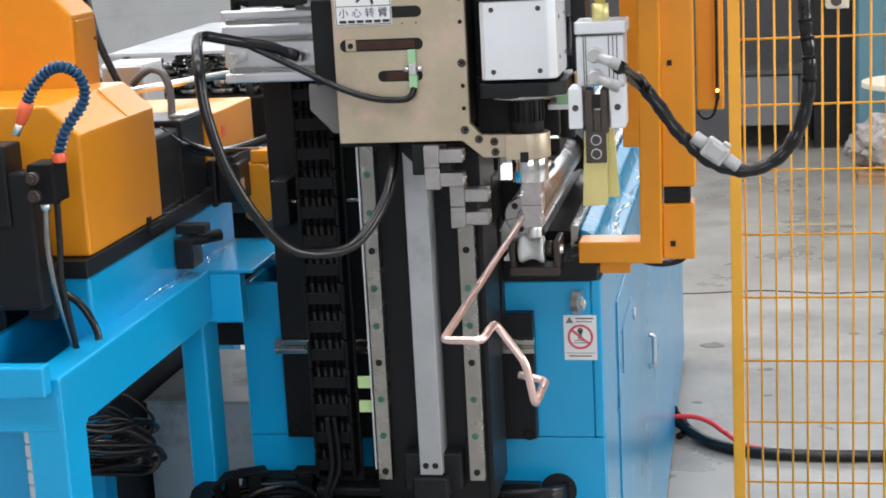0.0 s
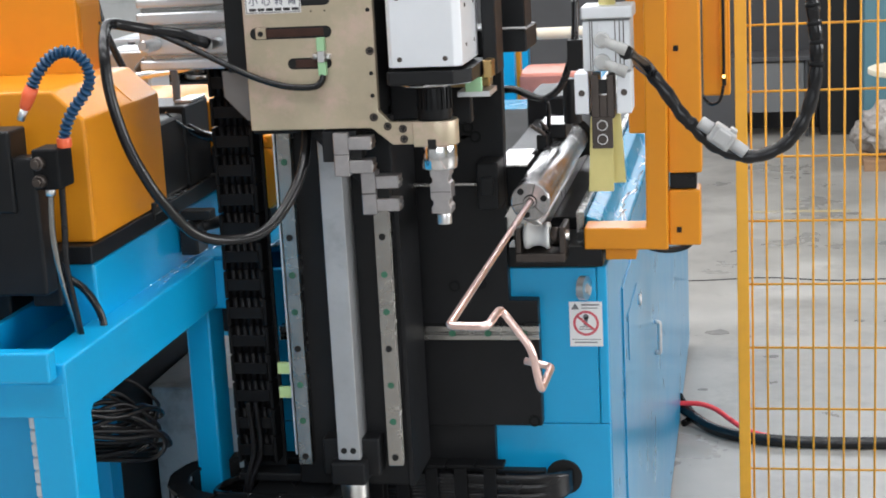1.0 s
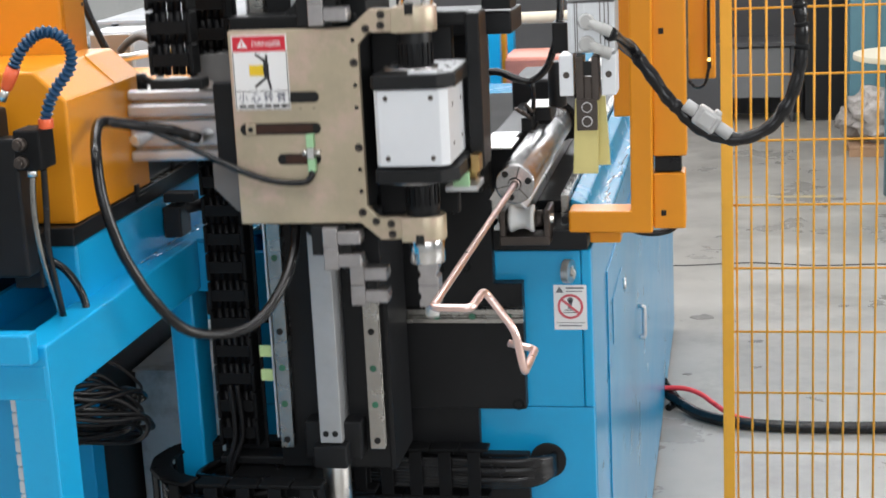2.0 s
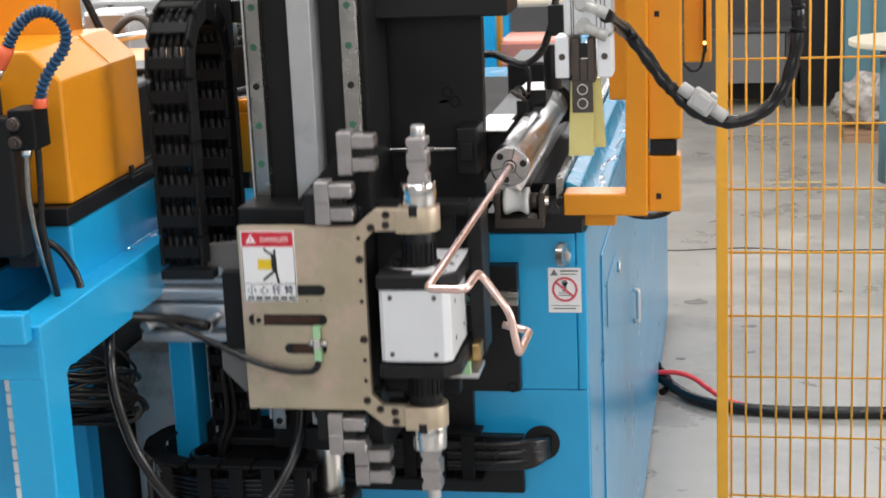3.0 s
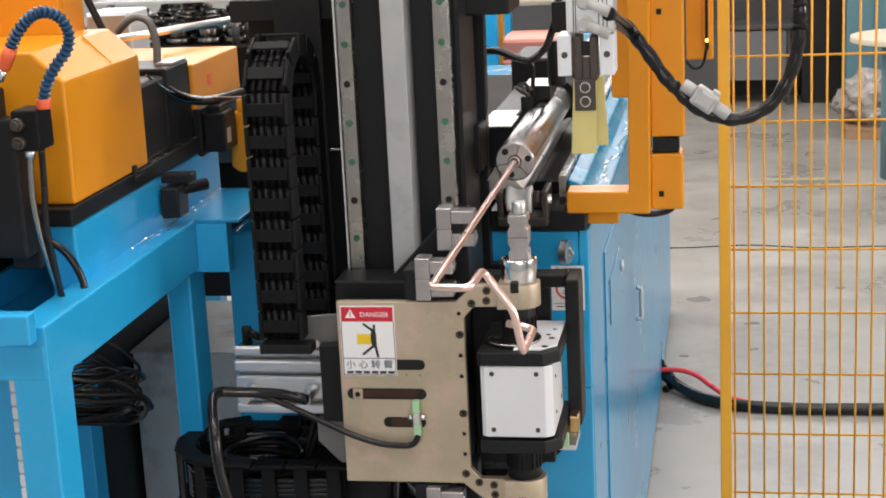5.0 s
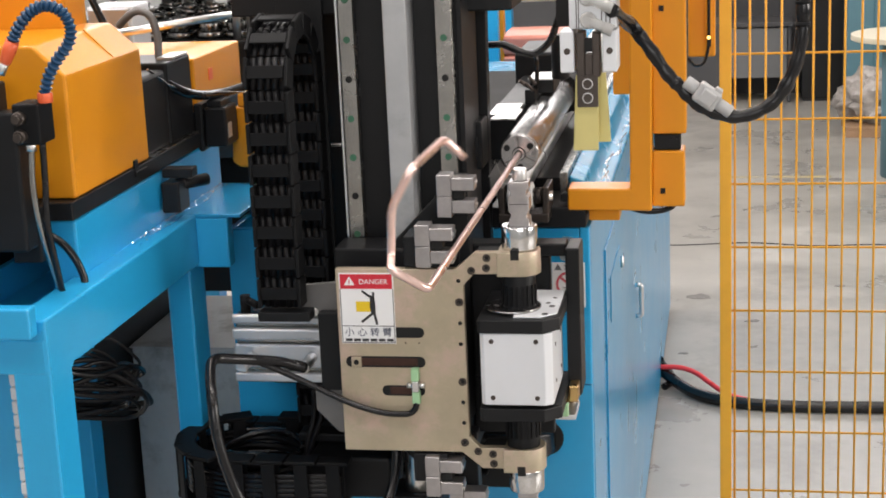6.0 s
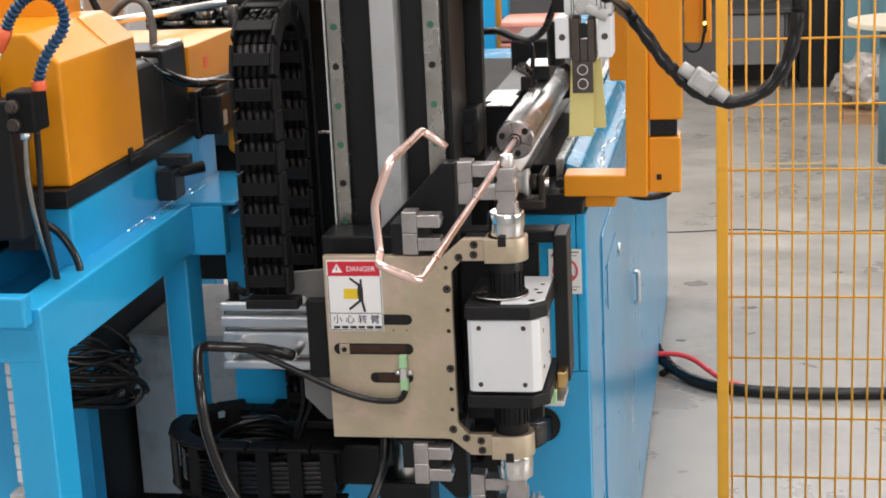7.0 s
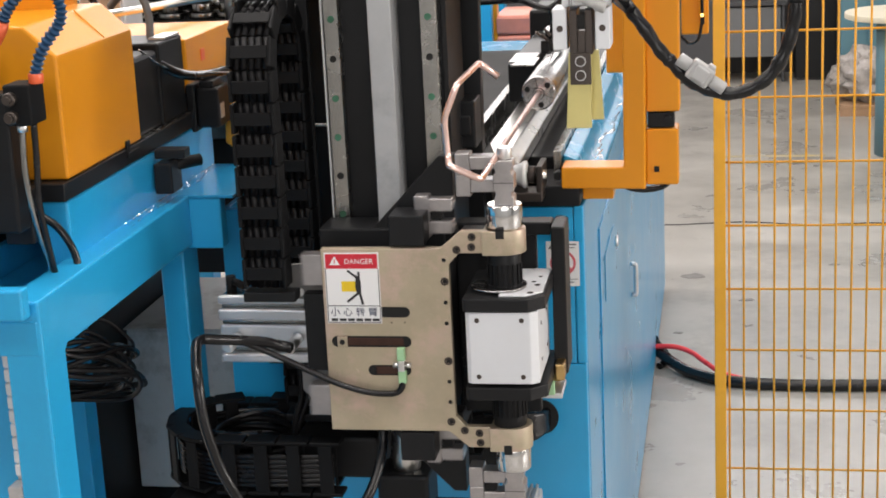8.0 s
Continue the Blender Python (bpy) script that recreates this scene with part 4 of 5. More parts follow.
_half = [(-0.177, 0.9965), (-0.147, 1.0215), (-0.112, 1.0215), (-0.112, 0.989), (-0.150, 0.989), (-0.1655, 0.972)]
_outline = [(-0.356, 0.9965)] + _half + [(x, mirror(z)) for x, z in reversed(_half)] + [(-0.356, mirror(0.9965))]
plate = part("face_plate", prism(_outline, 'y', -0.360, -0.346, 0.0012), PLATE, head, "yellowish passivated steel face plate")
part("slot", stadium(-0.290, -0.2265, 0.892, 0.908, -0.3606, -0.350), HOLE, plate)
part("slot", stadium(-0.347, -0.2265, 0.846, 0.863, -0.3606, -0.350), HOLE, plate)
part("slide_bar", box(-0.325, -0.238, -0.3612, -0.352, 0.8485, 0.8605, 0.001), RUSTBROWN, plate)
part("slide_pin", joined(box(-0.338, -0.323, -0.364, -0.352, 0.847, 0.8625, 0.001)), PLATE, plate)
part("pin_hole", cyl((-0.3305, -0.3648, 0.8545), (-0.3305, -0.3635, 0.8545), 0.004, 14), HOLE, plate)
part("slot", stadium(-0.294, -0.229, 0.802, 0.818, -0.3606, -0.350), HOLE, plate)
part("slide_bar", box(-0.282, -0.248, -0.3612, -0.352, 0.804, 0.816, 0.001), RUSTBROWN, plate)
for z in (0.979, 0.947, 0.915, 0.883, 0.825, 0.793, 0.761, 0.730):
    socket_screw(-0.1725, -0.360, z, 0.0062, plate, DARKSTEEL if z in (0.947, 0.825, 0.730) else PLATE)
for s in (0, 1):
    for x, z in ((-0.1300, 1.0135), (-0.1310, 0.9985), (-0.1530, 0.9945)):
        socket_screw(x, -0.360, mirror(z) if s else z, 0.0060, plate, DARKSTEEL)
for x, z in ((-0.197, 0.892), (-0.197, 0.812), (-0.315, 0.806), (-0.199, 0.934), (-0.318, 0.76)):
    part("dowel", cyl((x, -0.3606, z), (x, -0.352, z), 0.0060, 16), PLATE, plate)
for x in (-0.255, -0.235):
    part("pin_hole", cyl((x, -0.3604, 0.884), (x, -0.352, 0.884), 0.0012, 8), HOLE, plate)

# danger sign
sx0, sx1, sz0, sz1 = -0.351, -0.269, 0.883, 0.991
sign = part("danger_sign", box(sx0, sx1, -0.3612, -0.3602, sz0, sz1), PAPER, head, "white danger sticker with a red header")
part("red_header", box(sx0 + 0.002, sx1 - 0.002, -0.3617, -0.3612, 0.967, 0.989), RED, sign)
part("frame_line", joined(box(sx0 + 0.001, sx1 - 0.001, -0.3616, -0.3612, 0.9095, 0.9105), box(sx0 + 0.001, sx0 + 0.002, -0.3616, -0.3612, 0.884, 0.967), box(sx1 - 0.002, sx1 - 0.001, -0.3616, -0.3612, 0.884, 0.967), box(sx0 + 0.001, sx1 - 0.001, -0.3616, -0.3612, 0.884, 0.885)), INK, sign)
part("header_triangle", prism([(sx0 + 0.008, 0.9725), (sx0 + 0.024, 0.9725), (sx0 + 0.016, 0.986)], 'y', -0.3622, -0.3617), PAPER, sign)
part("header_mark", box(sx0 + 0.0152, sx0 + 0.0168, -0.3626, -0.3622, 0.975, 0.981), RED, sign)
text_mesh("DANGER", 0.0108, sx0 + 0.052, -0.3620, 0.9742, PAPER, sign)
part("yellow_block", box(-0.3265, -0.3045, -0.3617, -0.3612, 0.932, 0.9475), SIGNYELLOW, sign)
part("symbol", joined(prism([(-0.3045, 0.958), (-0.300, 0.953), (-0.2975, 0.948), (-0.2975, 0.930), (-0.304, 0.927), (-0.306, 0.940)], 'y', -0.3620, -0.3613), moved(box(-0.0016, 0.0016, -0.3619, -0.3613, -0.007, 0.007), pose(-0.300, 0, 0.955, 0, 0)), moved(box(-0.0016, 0.0016, -0.3619, -0.3613, -0.011, 0.011), pose(-0.308, 0, 0.957, 0, -52)), moved(box(-0.0018, 0.0018, -0.3619, -0.3613, -0.012, 0.012), pose(-0.2985, 0, 0.924, 0, -12)), moved(box(-0.0018, 0.0018, -0.3619, -0.3613, -0.013, 0.013), pose(-0.309, 0, 0.924, 0, 52))), INK, sign)
for k, c in enumerate("小心转臂"):
    text_mesh(c, 0.0145, sx0 + 0.0125 + 0.0190 * k, -0.3618, 0.8955, NAVYINK, sign)
part("print_bar", joined(*[box(sx0 + 0.006 + 0.0125 * k, sx0 + 0.016 + 0.0125 * k, -0.3617, -0.3612, 0.8865, 0.8905) for k in range(6)]), INK, sign)

# sensor and its cable
sensor = part("position_sensor", joined(box(-0.2475, -0.2360, -0.372, -0.361, 0.828, 0.847, 0.001), box(-0.2470, -0.2355, -0.372, -0.361, 0.793, 0.812, 0.001)), GREENP, head, "green position sensor")
part("clip", joined(box(-0.2465, -0.2365, -0.374, -0.361, 0.812, 0.828, 0.001), cyl((-0.2545, -0.366, 0.820), (-0.2475, -0.366, 0.820), 0.004, 12), cyl((-0.2365, -0.366, 0.820), (-0.228, -0.366, 0.820), 0.004, 12)), CHROME, sensor)
part("sensor_cable", pipe(smooth_path([(-0.241, -0.368, 0.794), (-0.245, -0.370, 0.783), (-0.258, -0.371, 0.777), (-0.295, -0.371, 0.779), (-0.335, -0.372, 0.791), (-0.375, -0.374, 0.810), (-0.428, -0.382, 0.839), (-0.473, -0.397, 0.864), (-0.499, -0.420, 0.877), (-0.520, -0.440, 0.884)]), 0.0048, 10), RUBBER, head)
part("plug_cable", pipe(smooth_path([(-0.422, -0.365, 0.847), (-0.443, -0.380, 0.859), (-0.476, -0.400, 0.868), (-0.501, -0.425, 0.877), (-0.520, -0.445, 0.883), (-0.519, -0.475, 0.878), (-0.501, -0.530, 0.852), (-0.492, -0.545, 0.795), (-0.476, -0.545, 0.731), (-0.458, -0.540, 0.686), (-0.439, -0.525, 0.643), (-0.411, -0.490, 0.592), (-0.375, -0.450, 0.572), (-0.333, -0.410, 0.576), (-0.302, -0.370, 0.616), (-0.288, -0.330, 0.667), (-0.289, -0.300, 0.732)]), 0.0078, 12), RUBBER, head)
for x in (-0.512, -0.416):
    part("air_plug", joined(cyl((x, -0.352, 0.840), (x, -0.30, 0.840), 0.009, 18, 0.002), cyl((x, -0.36, 0.843), (x, -0.345, 0.843), 0.007, 6)), CHROME, head)
part("cable_sleeve", pipe([(-0.43, -0.368, 0.851), (-0.416, -0.362, 0.846), (-0.412, -0.358, 0.843)], 0.0085, 12), RUBBER, head)

# pneumatic cylinder of the head
ct = part("cylinder_tube", box(-0.538, -0.397, -0.288, -0.205, 0.803, 0.904, 0.003), RAILSTEEL, head, "ribbed aluminium pneumatic cylinder")
for y0, z0, z1 in ((-0.300, 0.893, 0.907), (-0.303, 0.868, 0.886), (-0.297, 0.822, 0.860), (-0.303, 0.800, 0.815)):
    part("rib", box(-0.540, -0.397, y0, -0.2885, z0, z1, 0.004, 3), ALU, ct)
part("cylinder_cap", box(-0.396, -0.362, -0.325, -0.20, 0.796, 0.918, 0.002), BACKBLACK, head)
part("side_bracket", prism([(-0.424, 0.905), (-0.364, 0.90), (-0.364, 0.962), (-0.424, 0.957)], 'y', -0.305, -0.297, 0.001), DULLSTEEL, head)
part("side_bracket", prism([(-0.412, 0.796), (-0.364, 0.796), (-0.364, 0.722), (-0.378, 0.722), (-0.412, 0.758)], 'y', -0.305, -0.297, 0.001), DULLSTEEL, head)
part("green_tag", box(-0.046, -0.022, -0.315, -0.305, 0.757, 0.777, 0.001), GREENP, head)
part("tag_bracket", box(-0.06, -0.012, -0.304, -0.236, 0.748, 0.756, 0.001), ALU, head)
part("bracket_bolt", cyl((-0.405, -0.309, 0.915), (-0.405, -0.304, 0.915), 0.006, 14), CHROME, head)
part("top_valve", joined(cyl((-0.528, -0.26, 0.905), (-0.528, -0.26, 0.928), 0.008, 12), cyl((-0.528, -0.26, 0.922), (-0.505, -0.27, 0.914), 0.006, 10)), PLASTIC, head)
part("carriage", joined(box(-0.360, -0.176, -0.345, -0.228, 0.728, 0.985, 0.003), box(-0.372, -0.18, -0.30, -0.224, 0.70, 1.012, 0.003)), BACKBLACK, head)
part("rear_bracket", box(-0.175, -0.052, -0.235, -0.215, 0.70, 0.984, 0.003), BACKBLACK, head)
part("bracket_shelf", box(-0.175, -0.027, -0.24, -0.20, 0.985, 1.005, 0.003), BACKBLACK, head)
part("bracket_shelf", box(-0.175, -0.027, -0.24, -0.20, 0.775, 0.792, 0.003), BACKBLACK, head)
part("bracket_post", box(-0.026, -0.005, -0.27, -0.20, 0.775, 1.005, 0.003), BACKBLACK, head)
for s in (0, 1):
    m = (lambda z: mirror(z)) if s else (lambda z: z)
    part("wedge_plate", prism([(-0.320, m(0.990)), (-0.300, m(1.000)), (-0.185, m(1.120)), (-0.165, m(1.120)), (-0.165, m(0.990))], 'y', -0.295, -0.262, 0.002), BACKBLACK, head)

# gear motor
AX, AY = -0.0835, -0.342
gm = part("gear_motor", prism([(-0.139, -0.394), (-0.133, -0.400), (-0.045, -0.400), (-0.034, -0.392), (-0.034, -0.255), (-0.139, -0.255)], 'z', 0.8035, 0.9115, 0.0015), ANOD, head, "white anodised gear motor block")
for x in (-0.1215, -0.0570):
    for z in (0.8150, 0.9000):
        part("screw", cyl((x, -0.4012, z), (x, -0.399, z), 0.0036, 12), DARKSTEEL, gm)
for x in (0, 1):
    for z in (0.83, 0.885):
        part("screw", cyl((-0.0335, -0.36 + 0.07 * x, z), (-0.0328, -0.36 + 0.07 * x, z), 0.003, 10), DARKSTEEL, gm)
for s in (0, 1):
    m = (lambda z: mirror(z)) if s else (lambda z: z)
    lo, hi = sorted((m(0.9125), m(0.932)))
    part("end_cover", prism([(-0.142, -0.398), (-0.137, -0.403), (-0.047, -0.403), (-0.024, -0.380), (-0.024, -0.240), (-0.142, -0.240)], 'z', lo, hi, 0.0015), BACKBLACK, gm)
    part("cover_plate", prism([(-0.090, -0.390), (-0.052, -0.390), (-0.029, -0.368), (-0.029, -0.244), (-0.090, -0.244)], 'z', *sorted((m(0.9322), m(0.9345))), 0.0005), ANOD, gm)
    for hx_, hy_, hr_ in ((-0.046, -0.376, 0.005), (-0.040, -0.335, 0.0045), (-0.047, -0.318, 0.0035), (-0.040, -0.290, 0.003)):
        part("bolt_hole", cyl((hx_, hy_, m(0.9344)), (hx_, hy_, m(0.9350)), hr_, 14), HOLE, gm)
    part("flange", joined(cyl((AX - 0.012, AY, m(0.9345)), (AX - 0.012, AY, m(0.9385)), 0.041, 40, 0.001)), CHUCKSTEEL, gm)
    for k in range(5):
        a = radians(200 + 35 * k)
        part("flange_hole", cyl((AX - 0.012 + 0.035 * math.cos(a), AY + 0.035 * math.sin(a), m(0.9383)), (AX - 0.012 + 0.035 * math.cos(a), AY + 0.035 * math.sin(a), m(0.9390)), 0.0025, 8), HOLE, gm)
    sp = part("spline_shaft", cyl((AX - 0.003, AY, m(0.938)), (AX - 0.003, AY, m(0.989)), 0.0245, 32, 0.001), BACKBLACK, head)
    for k in range(9):
        a = radians(190 + 20 * k)
        part("rib", moved(box(-0.002, 0.002, -0.0265, -0.023, *sorted((m(0.942), m(0.972)))), Matrix.Translation((AX - 0.003, AY, 0)) @ pose(0, 0, 0, 0, 0, -80 + 20 * k)), PLASTIC, sp)
    part("arm_end", joined(box(-0.114, AX, -0.372, -0.315, *sorted((m(0.988), m(1.0235))), 0.001), cyl((AX, AY, m(0.988)), (AX, AY, m(1.0235)), 0.0300, 40, 0.001)), PLATE, head, "passivated steel spindle bearing")
    part("arm_web", box(-0.147, -0.112, -0.345, -0.315, *sorted((m(0.990), m(1.020))), 0.001), BACKBLACK, head)
    part("key", box(AX - 0.010, AX + 0.002, AY - 0.0305, AY - 0.02, *sorted((m(1.013), m(1.0275)))), HOLE, head)
    part("spindle", cyl((AX, AY, m(1.0237)), (AX, AY, m(1.0590)), 0.0262, 44, 0.002), POLISHED, head, "bright steel spindle collar")
    _d = [(-0.0145, 1.059), (0.0145, 1.059), (0.0145, 1.069), (0.0115, 1.072), (0.0115, 1.078), (0.0150, 1.081), (0.0150, 1.102), (0.0115, 1.105), (0.0115, 1.111), (0.0145, 1.114), (0.0145, 1.124), (-0.0145, 1.124), (-0.0145, 1.114), (-0.0115, 1.111), (-0.0115, 1.105), (-0.0150, 1.102), (-0.0150, 1.081), (-0.0115, 1.078), (-0.0115, 1.072), (-0.0145, 1.069)]
    die = part("bend_die", prism([(AX + 0.002 + u, m(z)) for u, z in _d], 'y', AY - 0.016, AY + 0.016, 0.001, 1), JAWSTEEL, head, "grey steel bend die with tube grooves")
    part("die_cap", cyl((AX + 0.003, AY, m(1.124)), (AX + 0.003, AY, m(1.1415)), 0.0105, 24, 0.0015), CHROME, die)
    part("die_seam", box(AX - 0.0125, AX + 0.0165, AY - 0.0163, AY - 0.0155, m(1.0918) - 0.0004, m(1.0918) + 0.0004), HOLE, die)


def jaw(name, x, y, z, parent, flip, origin):
    """A steel clamp jaw: a back block and two forked fingers."""
    def box_(x0, x1, y0, y1, z0, z1):
        a, b = sorted((mirror(z0), mirror(z1))) if flip else (z0, z1)
        return box(x0, x1, y0, y1, a, b, 0.0012, 1)
    j = part(name, joined(box_(x, x + 0.022, y, y + 0.030, z, z + 0.0315), box_(x, x + 0.022, y, y + 0.030, z + 0.0320, z + 0.0635)), JAWSTEEL, parent, "grey steel clamp jaw", origin)
    for dz in (0.006, 0.040):
        part("finger", box_(x + 0.022, x + 0.056, y, y + 0.028, z + dz, z + dz + 0.019), JAWSTEEL, j)
        part("finger_tip", box_(x + 0.040, x + 0.0575, y + 0.003, y + 0.026, z + dz + 0.0065, z + dz + 0.0125), STEEL, j)
    # Near-black block paints the shade into the gap between the fingers.
    part("throat_shade", box_(x + 0.0222, x + 0.040, y + 0.006, y + 0.026, z + 0.026, z + 0.040), HOLE, j)
    return j


part("carrier_tab", box(-0.478, -0.398, -0.362, -0.33, 0.915, 0.930, 0.002), BACKBLACK, head)
jaws = []
for flip in (False, True):
    jaws.append((jaw("clamp_jaw", -0.2325, -0.372, 1.0012, head, flip, (-0.22, -0.35, 1.03)), jaw("pressure_jaw", -0.2050, -0.330, 1.066, head, flip, (-0.19, -0.32, 1.09))))
    m = mirror if flip else (lambda z: z)
    part("jaw_base", box(-0.252, -0.20, -0.36, -0.30, *sorted((m(1.0), m(1.045))), 0.002), BACKBLACK, head)
counter = []
for z in (0.957, 0.752):
    counter.append(part("counter_block", joined(box(-0.352, -0.31, -0.335, -0.31, z - 0.024, z + 0.024, 0.002), box(-0.31, -0.30, -0.33, -0.315, z - 0.01, z + 0.01)), JAWSTEEL, head, "grey steel counter block", (-0.33, -0.32, z)))
part("lower_switch", joined(box(-0.13, -0.02, -0.25, -0.22, 0.756, 0.772, 0.002), box(-0.022, -0.008, -0.30, -0.26, 0.775, 0.80, 0.002)), BRASS, head)

# ---------- left machine: frame ----------
LX = -0.627
frame_left = thing("blue_machine_frame", "blue welded steel machine frame with a drip tray", "machine frame", (-0.9, 0.2, 0))
part("leg", box(-0.676, -0.634, -0.167, -0.095, FLOOR, 1.0, 0.004), BLUE, frame_left)
part("leg", box(-1.25, -1.18, -0.748, -0.685, FLOOR, 0.96, 0.004), BLUE, frame_left)
part("leg", box(-1.25, -1.18, 1.6, 1.67, FLOOR, 0.96, 0.004), BLUE, frame_left)
part("leg", box(-0.88, -0.815, 1.6, 1.67, FLOOR, 0.959, 0.004), BLUE, frame_left)
part("side_beam", prism([(-0.7485, 1.03), (-0.7485, FLOOR), (-0.678, FLOOR), (-0.678, 0.944), (-0.668, 0.951), (-0.650, 0.949), (-0.140, 0.947), (-0.140, 1.03)], 'x', LX - 0.05, LX + 0.001, 0.003), BLUE, frame_left)
part("front_beam", box(-1.25, LX - 0.002, -0.7495, -0.70, 0.957, 1.005, 0.003), BLUE, frame_left)
part("tray_lip", box(-1.25, LX - 0.008, -0.775, -0.751, 1.012, 1.052, 0.003), BLUE, frame_left)
part("tray_floor", box(-1.25, LX - 0.052, -0.748, -0.16, 0.980, 0.985), BLUE, frame_left)
part("upper_beam", box(-0.705, -0.664, -0.535, 0.125, 0.993, 1.111, 0.004), BLUE, frame_left)
part("inner_beam", box(-1.25, -0.812, -0.50, 1.7, 0.96, 1.111, 0.004), BACKBLACK, frame_left)
part("tray_wall", box(-0.811, -0.800, -0.748, -0.16, 0.985, 1.032, 0.002), BLUE, frame_left)
part("cross_beam", box(-0.660, -0.575, -0.138, -0.108, 0.940, 1.0235, 0.003), BLUE, frame_left)
part("corner_sheet", box(-0.6635, -0.552, -0.139, 0.115, 1.024, 1.0295, 0.001), BLUEGLOSS, frame_left)
# Added black panel; hides the hall beyond and keeps this gap dark.
part("rear_panel", box(-0.812, -0.632, 0.40, 0.41, 0.75, 1.02, 0.002), BACKBLACK, frame_left)
part("hanging_block", box(-0.742, -0.700, -0.575, -0.537, 1.060, 1.137, 0.003), BACKBLACK, frame_left)
part("shelf", box(-0.662, LX - 0.052, -0.30, -0.10, 1.000, 1.008), BLUE, frame_left)
# Loose bright facets, added for the sparkle along the film edge.
_gl = bmesh.new()
_fg = random.Random(5)
for _ln, _n in ((0.0, 190), (0.012, 110)):
    for k in range(_n):
        y = -0.36 + 0.46 * _fg.random() ** 0.8
        x = -0.657 + _ln + _fg.uniform(-0.0012, 0.0012) - (0.004 if _ln else 0) * math.sin(y * 40)
        r = _fg.uniform(0.0009, 0.0021)
        z = 1.0312 + _fg.uniform(0.0, 0.0015)
        q = [_gl.verts.new((x + r * math.cos(a) * 0.8, y + 1.8 * r * math.sin(a), z + _fg.uniform(-0.0004, 0.0022))) for a in (0.3, 1.9, 3.4, 5.0)]
        _gl.faces.new(q)
bmesh.ops.triangulate(_gl, faces=_gl.faces[:])
part("crinkled_film_glints", _gl, SPARKLE, frame_left, "bright facets laid as glints along crinkled clear film")
part("deck", box(-1.25, -0.662, -0.545, 1.7, 1.1125, 1.138, 0.002), BACKBLACK, frame_left)
# Pale steel strip stands in for the reflection on the glossy black deck.
part("deck_sheen", box(-0.80, -0.664, -0.222, 0.02, 1.1385, 1.1395), RAILSTEEL, frame_left, "bright strip standing in for the sheen on the deck")
part("clamp_lever", joined(box(-0.660, -0.630, -0.20, -0.15, 1.045, 1.094, 0.003), cyl((-0.645, -0.17, 1.085), (-0.605, -0.13, 1.087), 0.010, 14), box(-0.66, -0.61, -0.19, -0.16, 1.10, 1.115, 0.002)), BACKBLACK, frame_left)

# terminal strip inside the front leg frame
term = thing("terminal_strip", "row of white terminal blocks behind the frame", "terminal strip", (-0.70, -0.66, 0.7))
part("panel", box(-1.17, -0.66, -0.640, -0.634, FLOOR, 0.955), BLUE, term)
part("rail", box(-0.731, -0.706, -0.646, -0.6402, 0.62, 0.935, 0.001), ALU, term)
for k in range(9):
    part("terminal", box(-0.727, -0.711, -0.660, -0.6462, 0.755 + 0.0195 * k, 0.7725 + 0.0195 * k, 0.0015, 1), WHITE, term)
part("plug", joined(box(-0.734, -0.714, -0.675, -0.6465, 0.69, 0.745, 0.002), cyl((-0.724, -0.665, 0.56), (-0.724, -0.665, 0.69), 0.006, 10)), POLYFILM, term)

grey = thing("grey_control_box", "grey steel control box under the blue frame", "control box", (-0.75, 0.5, 0))
part("body", box(-1.013, -0.66, 0.50, 0.89, 0.243, 0.597, 0.004), LIGHTGREY, grey)
part("lid", box(-1.017, -0.656, 0.496, 0.894, 0.5975, 0.602, 0.002), LIGHTGREY, grey)
part("foot_frame", box(-1.00, -0.67, 0.56, 0.88, FLOOR, 0.2425, 0.004), BACKBLACK, grey)
cab2 = thing("dark_cable_cabinet", "dark open cabinet packed with cables", "cabinet", (-0.95, -0.2, 0))
part("body", box(-1.24, -1.022, 0.30, 0.9, FLOOR, 0.93, 0.004), BACKBLACK, cab2)
part("strut", box(-0.90, -0.86, -0.10, -0.05, FLOOR, 0.93, 0.003), BLUE, cab2)
coil = thing("cable_bundle", "bundle of black cables coiled under the frame", "cable bundle", (-0.72, -0.4, 0.8))
for k in range(14):
    u, v, w = random.uniform(-0.030, 0.012), random.uniform(-0.028, 0.030), random.uniform(-0.016, 0.020)
    part("cable", pipe(smooth_path([(-0.80, -0.52, 0.865 + v), (-0.735 + u, -0.50 + w, 0.868 + v * 1.1), (-0.690 + u * 0.8, -0.44 + w, 0.855 + v * 1.2 + w), (-0.664 + u, -0.38, 0.828 + v * 1.3), (-0.675 + u, -0.32 - w, 0.790 + v * 1.4), (-0.72 + u, -0.30, 0.765 + v - w), (-0.80, -0.34, 0.765 + v)]), random.choice((0.0026, 0.0032, 0.0040)), 8), RUBBER if k % 4 == 0 else CABLE, coil)
part("hanger", box(-0.80, -0.69, -0.48, -0.46, 0.895, 0.925, 0.003), BACKBLACK, coil)

# ---------- left machine: orange covers ----------
cover = thing("orange_cover", "orange sheet-metal cover with a sloping top", "machine cover", (-0.75, -0.4, 1.118))
part("shell", prism([(-1.15, 1.139), (-0.664, 1.139), (-0.664, 1.311), (-0.708, 1.352), (-1.15, 1.352)], 'y', -0.522, -0.226, 0.004), ORANGE, cover)
part("seam_strip", prism([(-0.6660, 1.3115), (-0.7085, 1.3530), (-0.7070, 1.3540), (-0.6645, 1.3128)], 'y', -0.338, -0.335), ORANGE, cover)
